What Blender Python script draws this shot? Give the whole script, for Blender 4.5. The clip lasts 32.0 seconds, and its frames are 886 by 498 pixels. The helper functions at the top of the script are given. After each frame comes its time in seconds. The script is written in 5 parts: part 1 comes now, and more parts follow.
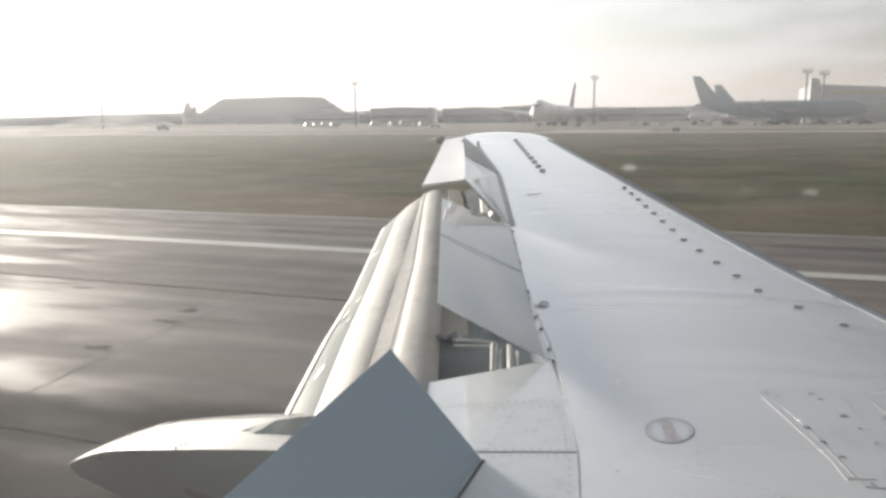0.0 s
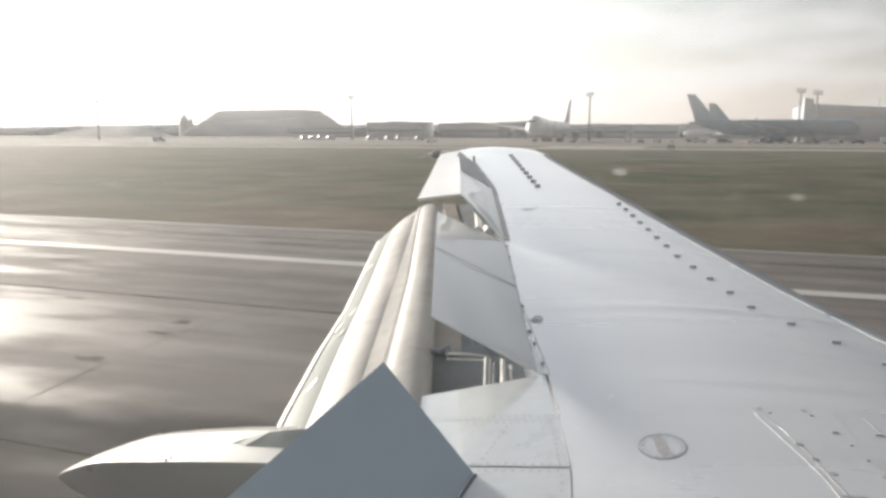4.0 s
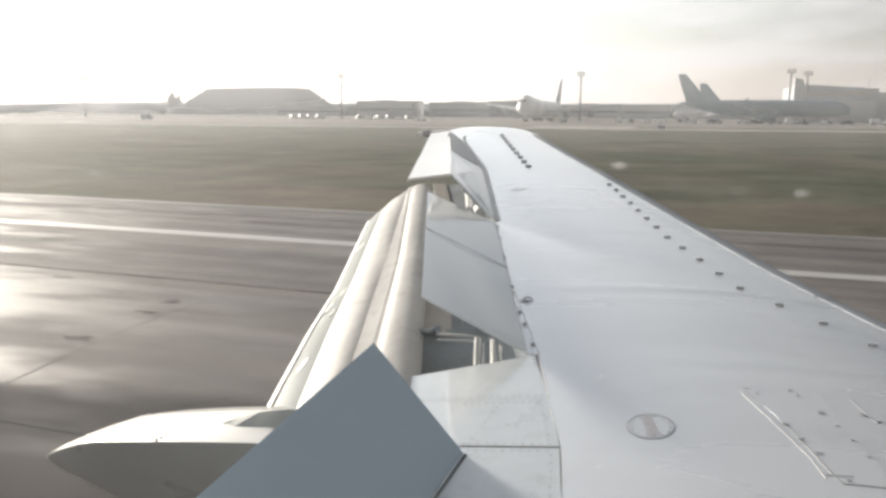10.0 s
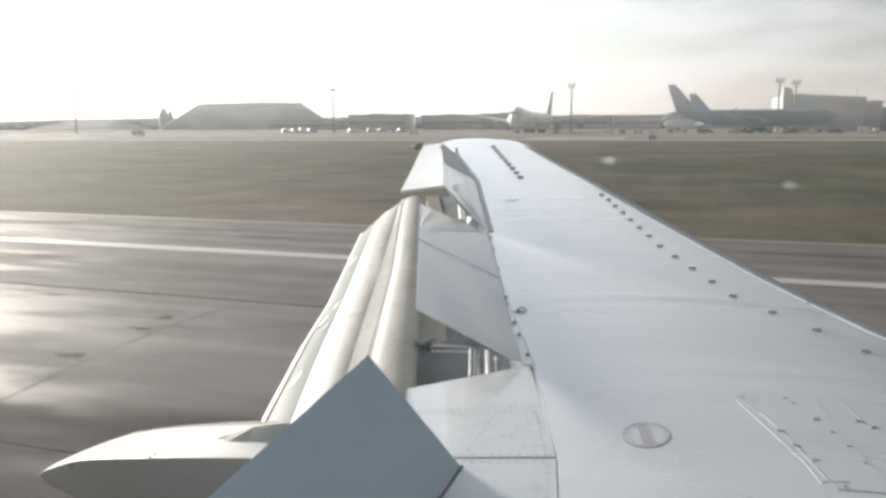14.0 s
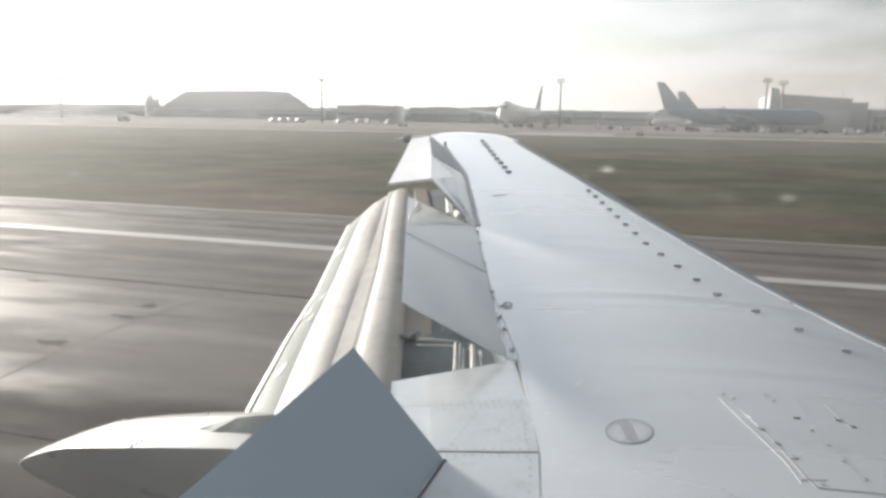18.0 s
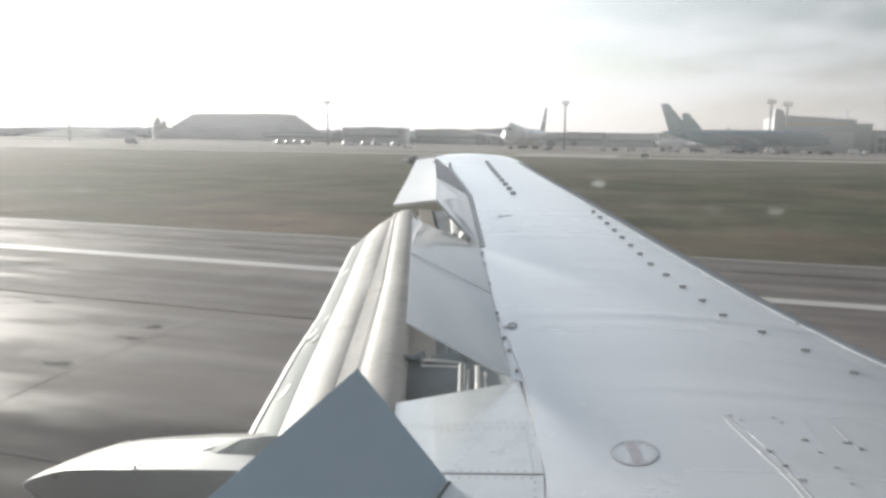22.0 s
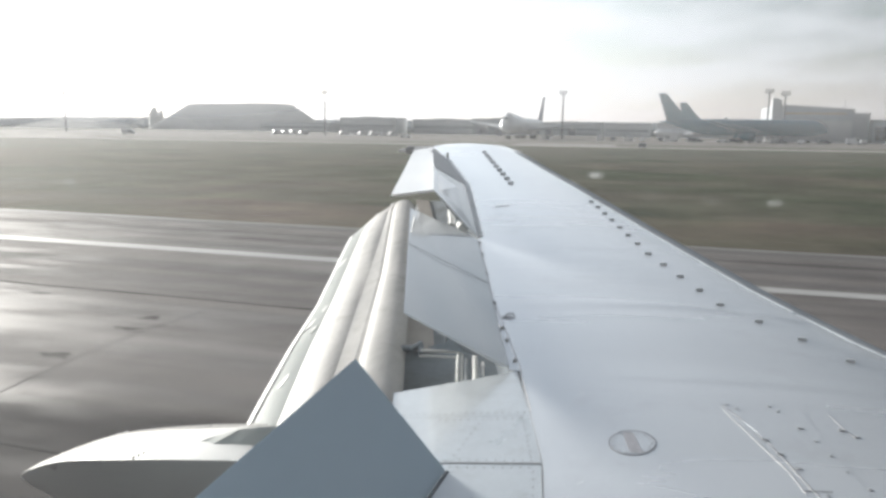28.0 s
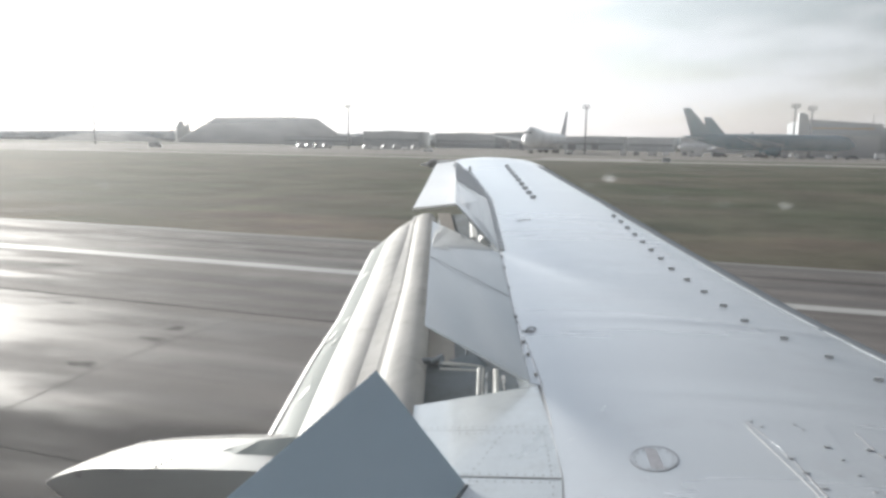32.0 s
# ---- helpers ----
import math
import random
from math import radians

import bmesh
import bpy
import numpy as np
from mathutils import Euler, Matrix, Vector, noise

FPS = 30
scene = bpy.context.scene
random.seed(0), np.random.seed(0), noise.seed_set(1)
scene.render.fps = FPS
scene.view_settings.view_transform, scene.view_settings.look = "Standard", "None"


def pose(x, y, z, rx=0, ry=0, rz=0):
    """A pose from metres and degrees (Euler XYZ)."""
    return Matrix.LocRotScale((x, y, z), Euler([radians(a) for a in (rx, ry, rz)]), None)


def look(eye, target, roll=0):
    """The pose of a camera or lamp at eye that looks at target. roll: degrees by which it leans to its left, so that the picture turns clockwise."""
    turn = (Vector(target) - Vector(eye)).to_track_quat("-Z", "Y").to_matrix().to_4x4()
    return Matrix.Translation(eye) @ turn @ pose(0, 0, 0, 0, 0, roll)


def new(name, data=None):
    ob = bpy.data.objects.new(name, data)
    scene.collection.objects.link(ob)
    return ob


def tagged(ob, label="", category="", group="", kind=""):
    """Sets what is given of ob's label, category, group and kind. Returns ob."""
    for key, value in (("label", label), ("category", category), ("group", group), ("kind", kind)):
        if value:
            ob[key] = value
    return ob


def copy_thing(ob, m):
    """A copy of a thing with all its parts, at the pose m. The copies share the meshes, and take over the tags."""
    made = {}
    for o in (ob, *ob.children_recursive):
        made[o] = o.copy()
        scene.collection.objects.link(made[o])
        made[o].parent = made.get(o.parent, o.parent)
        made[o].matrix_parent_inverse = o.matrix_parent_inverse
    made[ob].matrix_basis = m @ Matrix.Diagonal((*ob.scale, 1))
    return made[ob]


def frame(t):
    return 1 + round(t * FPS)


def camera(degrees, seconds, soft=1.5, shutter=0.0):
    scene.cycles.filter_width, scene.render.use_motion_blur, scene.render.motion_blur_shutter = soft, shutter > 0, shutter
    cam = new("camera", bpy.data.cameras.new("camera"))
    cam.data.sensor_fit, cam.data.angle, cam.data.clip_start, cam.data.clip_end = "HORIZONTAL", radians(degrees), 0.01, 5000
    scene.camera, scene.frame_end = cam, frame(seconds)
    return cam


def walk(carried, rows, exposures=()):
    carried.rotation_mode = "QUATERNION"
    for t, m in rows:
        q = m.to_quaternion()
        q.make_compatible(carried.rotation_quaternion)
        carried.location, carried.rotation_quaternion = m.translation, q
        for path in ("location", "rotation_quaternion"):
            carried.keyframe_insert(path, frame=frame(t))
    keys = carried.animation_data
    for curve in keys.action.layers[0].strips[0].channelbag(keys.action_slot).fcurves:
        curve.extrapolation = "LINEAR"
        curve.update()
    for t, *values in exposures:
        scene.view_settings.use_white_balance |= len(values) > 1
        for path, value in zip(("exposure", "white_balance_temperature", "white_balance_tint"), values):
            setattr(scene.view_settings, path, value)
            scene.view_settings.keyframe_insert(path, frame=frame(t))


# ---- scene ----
# ---------------------------------------------------------------- camera
# x runs forward along the aircraft, y outboard over the wing, z up; the seat is at the origin
cam = camera(62.2, 32.0, soft=3.1)
PATH = (
    (0, 0.002, -0.001, 3.701, 79.91, 0.69, 19.61),
    (0.5, 0.002, -0.000, 3.700, 79.83, 1.11, 19.95),
    (1, 0.002, -0.001, 3.701, 79.95, 0.50, 20.10),
    (1.5, 0.001, -0.002, 3.702, 79.83, 0.76, 20.34),
    (2, 0.001, -0.003, 3.700, 80.59, 1.03, 20.57),
    (2.5, 0.001, -0.000, 3.701, 80.41, 0.89, 20.13),
    (3, 0.003, 0.001, 3.701, 80.51, 0.45, 19.67),
    (3.5, 0.001, -0.002, 3.701, 80.41, 1.29, 20.38),
    (4, 0.004, -0.004, 3.697, 81.02, 0.02, 19.30),
    (4.5, 0.000, 0.004, 3.703, 79.75, 0.45, 18.85),
    (6.5, -0.001, -0.005, 3.702, 80.32, 0.32, 19.65),
    (7, -0.002, 0.001, 3.700, 79.79, 0.25, 19.05),
    (7.5, 0.001, 0.002, 3.699, 80.01, 0.08, 18.46),
    (8, 0.000, 0.005, 3.700, 79.79, -0.12, 18.38),
    (8.5, -0.002, 0.001, 3.700, 79.61, 0.06, 18.49),
    (9, 0.000, -0.000, 3.700, 79.67, 0.00, 19.00),
    (9.5, 0.003, 0.002, 3.699, 79.81, -0.07, 18.68),
    (10, -0.000, 0.004, 3.701, 79.44, -0.24, 18.57),
    (10.5, -0.001, -0.000, 3.700, 79.53, -0.10, 18.56),
    (11, 0.001, 0.002, 3.703, 79.49, -0.07, 18.48),
    (11.5, -0.001, 0.000, 3.698, 79.86, -0.24, 18.19),
    (12, -0.002, 0.001, 3.701, 80.43, -0.42, 18.32),
    (12.5, -0.004, 0.007, 3.702, 79.42, -0.40, 17.23),
    (13, -0.002, 0.008, 3.702, 79.32, -0.11, 17.69),
    (13.5, 0.001, 0.006, 3.700, 79.44, 0.45, 17.53),
    (14, 0.001, 0.002, 3.696, 80.40, 0.38, 17.94),
    (14.5, 0.000, 0.003, 3.701, 80.12, 0.43, 17.74),
    (16.5, 0.000, 0.004, 3.703, 79.72, -0.36, 17.09),
    (17, 0.000, 0.005, 3.698, 79.67, -0.30, 17.59),
    (17.5, 0.000, 0.003, 3.699, 79.75, -0.71, 17.25),
    (18, -0.003, 0.004, 3.700, 79.85, -0.83, 17.08),
    (18.5, -0.002, 0.004, 3.699, 79.94, -0.17, 17.35),
    (19, -0.001, 0.004, 3.700, 80.03, -0.19, 17.13),
    (19.5, 0.001, 0.003, 3.697, 80.08, -0.18, 16.85),
    (20, -0.003, 0.003, 3.696, 80.61, -0.27, 16.99),
    (20.5, -0.001, 0.004, 3.700, 80.35, -0.84, 16.91),
    (21, 0.000, 0.004, 3.703, 80.39, -0.71, 16.86),
    (21.5, -0.000, 0.004, 3.700, 80.34, -0.35, 16.95),
    (22, 0.002, 0.000, 3.698, 81.50, -0.72, 17.47),
    (22.5, 0.000, -0.000, 3.695, 81.20, -0.02, 18.11),
    (23, -0.001, 0.003, 3.700, 80.43, -1.18, 16.71),
    (23.5, -0.002, 0.004, 3.701, 79.98, -0.90, 16.22),
    (24, 0.001, 0.005, 3.699, 80.18, -0.66, 16.58),
    (24.5, -0.002, 0.003, 3.700, 80.67, -0.23, 17.61),
    (25, 0.003, 0.002, 3.698, 80.82, -0.77, 17.46),
    (25.5, -0.002, 0.004, 3.699, 80.70, -0.72, 17.27),
    (26, 0.000, 0.004, 3.699, 80.88, -0.97, 17.42),
    (26.5, 0.001, 0.003, 3.701, 80.49, -0.56, 17.23),
    (28.5, 0.002, 0.004, 3.698, 80.89, -0.75, 17.37),
    (29, 0.002, 0.002, 3.699, 81.02, -0.77, 17.67),
    (29.5, -0.002, 0.004, 3.700, 80.41, -0.95, 17.26),
    (30, 0.002, 0.003, 3.699, 80.58, -0.60, 17.70),
    (30.5, 0.003, 0.004, 3.702, 80.43, -0.93, 17.40),
    (31, 0.002, 0.002, 3.702, 80.53, -0.42, 17.94),
    (31.5, 0.002, 0.001, 3.699, 81.00, -0.61, 17.84),
    (32, 0.006, -0.004, 3.695, 81.78, -0.81, 19.03),
)

walk(cam, [(t, pose(x, y, z, rx, ry, rz)) for t, x, y, z, rx, ry, rz in PATH],
     exposures=((0.0, 0.41, 6520, 9), (3.0, 0.50, 6600, 9), (9.0, 0.55, 6600, 9), (13.0, 0.51, 6400, 8), (19.0, 0.54, 6370, 8), (23.0, 0.47, 6170, 7), (26.0, 0.48, 6130, 7), (29.0, 0.52, 6100, 7), (32.0, 0.52, 6100, 7)))

# ---------------------------------------------------------------- sky and sun
SUN_AZ, SUN_EL = -59.0, 14.0          # degrees from +y (towards the tail), above the horizon
world = bpy.data.worlds.new("sky")
scene.world = world
world.use_nodes = True
wn, wl = world.node_tree.nodes, world.node_tree.links
for n in list(wn):
    wn.remove(n)
sky = wn.new("ShaderNodeTexSky")
sky.sky_type, sky.sun_disc = "NISHITA", False
sky.sun_elevation, sky.sun_rotation = radians(SUN_EL), radians(SUN_AZ)
sky.air_density, sky.dust_density, sky.ozone_density = 1.0, 2.0, 1.0
tc = wn.new("ShaderNodeTexCoord")
mp = wn.new("ShaderNodeMapping")
mp.inputs["Scale"].default_value = (1.8, 1.8, 9.0)
cn = wn.new("ShaderNodeTexNoise")
cn.inputs["Scale"].default_value, cn.inputs["Detail"].default_value = 2.2, 7.0
cr = wn.new("ShaderNodeMapRange")
cr.inputs["From Min"].default_value, cr.inputs["From Max"].default_value = 0.42, 0.57
cr.inputs["To Min"].default_value, cr.inputs["To Max"].default_value = 0.0, 0.9
cm = wn.new("ShaderNodeMixRGB")
cm.inputs[2].default_value = (5.4, 5.4, 5.55, 1)      # thin high cloud
bg = wn.new("ShaderNodeBackground")
bg.inputs["Strength"].default_value = 0.128
wo = wn.new("ShaderNodeOutputWorld")
wl.new(tc.outputs["Generated"], mp.inputs["Vector"])
wl.new(mp.outputs["Vector"], cn.inputs["Vector"])
wl.new(cn.outputs["Fac"], cr.inputs["Value"])
up = wn.new("ShaderNodeSeparateXYZ")             # the veil of cloud thins out overhead
wl.new(tc.outputs["Generated"], up.inputs[0])
thin = wn.new("ShaderNodeMapRange")
thin.inputs["From Min"].default_value, thin.inputs["From Max"].default_value = 0.2, 0.6
thin.inputs["To Min"].default_value, thin.inputs["To Max"].default_value = 1.0, 0.1
wl.new(up.outputs["Z"], thin.inputs["Value"])
cover = wn.new("ShaderNodeMath")
cover.operation = "MULTIPLY"
wl.new(cr.outputs["Result"], cover.inputs[0])
wl.new(thin.outputs["Result"], cover.inputs[1])
wl.new(cover.outputs[0], cm.inputs[0])
pale = wn.new("ShaderNodeHueSaturation")        # thin high haze takes most of the colour out of the sky
pale.inputs["Saturation"].default_value = 0.42
wl.new(sky.outputs["Color"], pale.inputs["Color"])
wl.new(pale.outputs["Color"], cm.inputs[1])
hz = wn.new("ShaderNodeMapRange")                # pale warm haze that thickens towards the horizon
hz.interpolation_type = "SMOOTHSTEP"
hz.inputs["From Min"].default_value, hz.inputs["From Max"].default_value = 0.0, 0.125
hz.inputs["To Min"].default_value, hz.inputs["To Max"].default_value = 0.72, 0.0
wl.new(up.outputs["Z"], hz.inputs["Value"])
hm = wn.new("ShaderNodeMixRGB")
hm.inputs[2].default_value = (6.3, 5.6, 5.25, 1)
wl.new(hz.outputs["Result"], hm.inputs[0])
wl.new(cm.outputs["Color"], hm.inputs[1])
toward = wn.new("ShaderNodeVectorMath")          # thin cloud and haze scatter forwards: brighter round the sun, darker away from it
toward.operation = "DOT_PRODUCT"
toward.inputs[1].default_value = (math.sin(radians(SUN_AZ)) * math.cos(radians(SUN_EL)), math.cos(radians(SUN_AZ)) * math.cos(radians(SUN_EL)), math.sin(radians(SUN_EL)))
wl.new(tc.outputs["Generated"], toward.inputs[0])
glow = wn.new("ShaderNodeMapRange")
glow.inputs["From Min"].default_value, glow.inputs["From Max"].default_value = -0.4, 1.0
glow.inputs["To Min"].default_value, glow.inputs["To Max"].default_value = 0.5, 1.38
wl.new(toward.outputs["Value"], glow.inputs["Value"])
far_side = wn.new("ShaderNodeMapRange")           # the thin cloud is greyer away from the sun
far_side.inputs["From Min"].default_value, far_side.inputs["From Max"].default_value = 0.15, 0.8
far_side.inputs["To Min"].default_value, far_side.inputs["To Max"].default_value = 0.37, 1.0
wl.new(toward.outputs["Value"], far_side.inputs["Value"])
dim = wn.new("ShaderNodeMath")
dim.operation = "MULTIPLY"
wl.new(glow.outputs["Result"], dim.inputs[0])
wl.new(far_side.outputs["Result"], dim.inputs[1])
veil = wn.new("ShaderNodeVectorMath")
veil.operation = "SCALE"
wl.new(hm.outputs["Color"], veil.inputs[0])
wl.new(dim.outputs[0], veil.inputs["Scale"])
wl.new(veil.outputs["Vector"], bg.inputs["Color"])
wl.new(bg.outputs["Background"], wo.inputs["Surface"])

sun = new("sun", bpy.data.lights.new("sun", "SUN"))
sun.data.energy, sun.data.angle, sun.data.color = 4.2, radians(9.0), (1.0, 0.92, 0.82)
_a, _e = radians(SUN_AZ), radians(SUN_EL)
SUN_DIR = Vector((math.sin(_a) * math.cos(_e), math.cos(_a) * math.cos(_e), math.sin(_e)))
sun.matrix_world = look(SUN_DIR * 50, (0, 0, 0))


# ---------------------------------------------------------------- materials
def material(name, rgb, rough=0.5, metal=0.0, var=0.12, scale=3.0, fine=40.0, bump=0.0, stretch=(1, 1, 1), spec=0.5, rvar=0.1,
             tint=None, piece=0.0, coat=0.0, coat_rough=0.06, stain=0.0, stain_scale=5.0):
    """A surface with variation at two scales, in object metres."""
    m = bpy.data.materials.new(name)
    m.use_nodes = True
    nt, nodes, links = m.node_tree, m.node_tree.nodes, m.node_tree.links
    b = nodes["Principled BSDF"]
    co = nodes.new("ShaderNodeTexCoord")
    ma = nodes.new("ShaderNodeMapping")
    ma.inputs["Scale"].default_value = stretch
    links.new(co.outputs["Object"], ma.inputs["Vector"])
    n1, n2 = nodes.new("ShaderNodeTexNoise"), nodes.new("ShaderNodeTexNoise")
    n1.inputs["Scale"].default_value, n1.inputs["Detail"].default_value = scale, 6.0
    n2.inputs["Scale"].default_value, n2.inputs["Detail"].default_value = fine, 4.0
    for n in (n1, n2):
        links.new(ma.outputs["Vector"], n.inputs["Vector"])
    ad = nodes.new("ShaderNodeMath")
    ad.operation = "ADD"
    hf = nodes.new("ShaderNodeMath")
    hf.operation, hf.inputs[1].default_value = "MULTIPLY", 0.45
    links.new(n2.outputs["Fac"], hf.inputs[0])
    links.new(n1.outputs["Fac"], ad.inputs[0])
    links.new(hf.outputs[0], ad.inputs[1])
    src = ad.outputs[0]
    if piece:
        oi = nodes.new("ShaderNodeObjectInfo")
        pm = nodes.new("ShaderNodeMath")
        pm.operation, pm.inputs[1].default_value, = "MULTIPLY_ADD", piece
        links.new(oi.outputs["Random"], pm.inputs[0])
        links.new(src, pm.inputs[2])
        src = pm.outputs[0]
    rp = nodes.new("ShaderNodeValToRGB")
    lo = [c * (1 - var) for c in rgb]
    hi = [min(1, c * (1 + var)) for c in (tint or rgb)]
    rp.color_ramp.elements[0].position, rp.color_ramp.elements[1].position = 0.45, 1.0
    rp.color_ramp.elements[0].color, rp.color_ramp.elements[1].color = (*lo, 1), (*hi, 1)
    links.new(src, rp.inputs["Fac"])
    tone = rp.outputs["Color"]
    if stain:                                   # sparse brownish smudges
        n3, sr, sm = nodes.new("ShaderNodeTexNoise"), nodes.new("ShaderNodeMapRange"), nodes.new("ShaderNodeMixRGB")
        n3.inputs["Scale"].default_value, n3.inputs["Detail"].default_value = stain_scale, 9.0
        n3.inputs["Roughness"].default_value = 0.68
        links.new(co.outputs["Object"], n3.inputs["Vector"])
        sr.inputs["From Min"].default_value, sr.inputs["From Max"].default_value = 0.56, 0.74
        sr.inputs["To Min"].default_value, sr.inputs["To Max"].default_value = 0.0, stain
        links.new(n3.outputs["Fac"], sr.inputs["Value"])
        links.new(sr.outputs["Result"], sm.inputs[0])
        links.new(tone, sm.inputs[1])
        sm.inputs[2].default_value = (rgb[0] * 0.5, rgb[1] * 0.45, rgb[2] * 0.4, 1)
        tone = sm.outputs["Color"]
    links.new(tone, b.inputs["Base Color"])
    mr = nodes.new("ShaderNodeMapRange")
    mr.inputs["From Min"].default_value, mr.inputs["From Max"].default_value = 0.3, 0.7
    mr.inputs["To Min"].default_value, mr.inputs["To Max"].default_value = max(0.02, rough - rvar), min(1, rough + rvar)
    links.new(n1.outputs["Fac"], mr.inputs["Value"])
    links.new(mr.outputs["Result"], b.inputs["Roughness"])
    b.inputs["Metallic"].default_value = metal
    b.inputs["Specular IOR Level"].default_value = spec
    if coat:
        b.inputs["Coat Weight"].default_value, b.inputs["Coat Roughness"].default_value = coat, coat_rough
    if bump:
        bp = nodes.new("ShaderNodeBump")
        bp.inputs["Strength"].default_value, bp.inputs["Distance"].default_value = bump, 0.01
        links.new(n2.outputs["Fac"], bp.inputs["Height"])
        links.new(bp.outputs["Normal"], b.inputs["Normal"])
    return m


WING = material("wing_grey_paint", (0.735, 0.76, 0.79), 0.26, metal=0.4, coat=1.0, coat_rough=0.13, var=0.045, scale=0.8, fine=2.6, stretch=(0.3, 2.0, 1), rvar=0.03, spec=0.6, stain=0.2, stain_scale=2.0)
PANEL = material("panel_paint", (0.53, 0.57, 0.605), 0.3, metal=0.2, var=0.09, scale=2.5, fine=22, rvar=0.05, coat=1.0, coat_rough=0.09, stain=0.35, stain_scale=7.0)
# one paint for all spoilers; each panel's light or shade is in its colour
SPOILER = material("spoiler_paint", (0.64, 0.8, 0.93), 0.34, var=0.05, scale=1.2, fine=30, rvar=0.05, coat=0.45, stain=0.14, stain_scale=1.3)
SPOILER_MID = material("spoiler_paint_lit", (0.8, 0.84, 0.865), 0.36, var=0.05, scale=2.0, fine=30, rvar=0.05, coat=1.0, coat_rough=0.05, stain=0.08)
FLAP = material("flap_paint", (0.41, 0.395, 0.378), 0.6, spec=0.3, var=0.18, tint=(0.46, 0.45, 0.435), scale=1.6, fine=12, stretch=(1.5, 0.6, 1), rvar=0.08, stain=0.7, stain_scale=2.8)
FLAPSEAM = material("flap_grime", (0.3, 0.28, 0.26), 0.7, var=0.2, scale=8)
# the same spoiler paint again, lightened for how these panels catch light
SPOILER_OUTER = material("spoiler_paint_outer_lit", (0.82, 0.845, 0.86), 0.42, var=0.06, scale=2.0, fine=30, rvar=0.05, coat=0.9, coat_rough=0.06)
SPOILER_PALE = material("spoiler_paint_pale", (0.86, 0.845, 0.83), 0.5, var=0.07, scale=2.0, fine=30, rvar=0.05)
FLAPMETAL = material("bare_flap_metal", (0.3, 0.325, 0.315), 0.65, spec=0.25, metal=0.0, var=0.1, scale=2, fine=18)
FAIRING = material("fairing_paint", (0.35, 0.35, 0.338), 0.34, coat=0.5, coat_rough=0.15, var=0.08, scale=1.2, fine=20, stretch=(0.4, 1, 1.6), stain=0.1, stain_scale=2.0)
AILERON = material("aileron_paint", (0.88, 0.865, 0.85), 0.45, coat=1.0, coat_rough=0.25, var=0.07, scale=1.5, fine=14)
SLAT = material("slat_grey", (0.44, 0.47, 0.5), 0.7, spec=0.2, metal=0.0, var=0.08, scale=2, fine=15, stretch=(1, 0.3, 1))
COVE = material("cove_dark", (0.15, 0.175, 0.2), 0.7, var=0.35, scale=4, fine=30)
STRUT = material("strut_metal", (0.62, 0.62, 0.6), 0.5, metal=0.0, var=0.12, scale=8)
SEAM = material("sealant", (0.16, 0.16, 0.17), 0.7, var=0.3, scale=10)
WHITEP = material("white_guide_paint", (0.82, 0.82, 0.8), 0.4, var=0.06, scale=10)
SEAL_LT = material("pale_sealant", (0.7, 0.7, 0.7), 0.5, var=0.1, scale=10)
RIVET = material("rivet_dark", (0.27, 0.27, 0.28), 0.5, var=0.2)
VG = material("generator_grey", (0.5, 0.51, 0.53), 0.6, var=0.2, scale=20)
SCUFF = material("grey_scuff", (0.42, 0.43, 0.45), 0.5, var=0.15, scale=6)
CAPMAT = material("cap_paint", (0.53, 0.52, 0.52), 0.45, var=0.12, scale=9, fine=60)
# unseen hull shell, kept grey to bounce less light onto the wing
HULL = material("hull_grey", (0.32, 0.33, 0.34), 0.35, var=0.05, scale=0.6)
CABIN = material("cabin_lining", (0.12, 0.12, 0.125), 0.8, var=0.1, scale=3)
RUBBER = material("tyre_rubber", (0.03, 0.03, 0.03), 0.8, var=0.2)
ASPHALT = None
MARK = material("runway_paint", (0.4, 0.395, 0.385), 0.55, var=0.4, scale=0.6, fine=14, stretch=(0.3, 2, 1), bump=0.1)
JOINT = material("joint_tar", (0.03, 0.029, 0.028), 0.9, var=0.3, scale=2, spec=0.05)
TARPATCH = material("tar_patch", (0.085, 0.08, 0.077), 0.85, var=0.3, scale=1.5, fine=10, spec=0.08)
CONCRETE = material("taxiway_concrete", (0.36, 0.34, 0.31), 0.85, var=0.12, scale=0.05, fine=1.2, stretch=(0.5, 2, 1), spec=0.2)
SHOULDER = material("shoulder_asphalt", (0.13, 0.123, 0.12), 0.75, var=0.2, scale=0.25, fine=4, stretch=(0.3, 1.5, 1), spec=0.25)
APRON = material("apron_concrete", (0.22, 0.205, 0.185), 0.9, var=0.15, scale=0.04, fine=0.8, spec=0.12)
# aerial haze is mixed into these base colours, from heap to facade
SPOIL = material("hazed_heap_earth", (0.54, 0.52, 0.49), 0.95, var=0.25, scale=0.03, fine=0.6, stretch=(1, 1, 3))
TREES = material("hazed_wood", (0.265, 0.29, 0.305), 0.95, var=0.3, scale=0.05, fine=0.9)
GLASSFAR = material("hazed_window_band", (0.27, 0.29, 0.31), 0.3, var=0.15, scale=0.3)
FACADE = material("hazed_facade_grey", (0.55, 0.57, 0.585), 0.6, var=0.1, scale=0.1, fine=2)
HANGARW = material("hangar_cladding", (0.34, 0.36, 0.38), 0.6, var=0.1, scale=0.1, fine=2)
HANGARD = material("hangar_door_grey", (0.42, 0.43, 0.44), 0.6, var=0.1, scale=0.1, fine=2, piece=0.15)
JUMBOFIN = material("slate_fin_paint", (0.1, 0.13, 0.2), 0.4, var=0.08, scale=0.3)
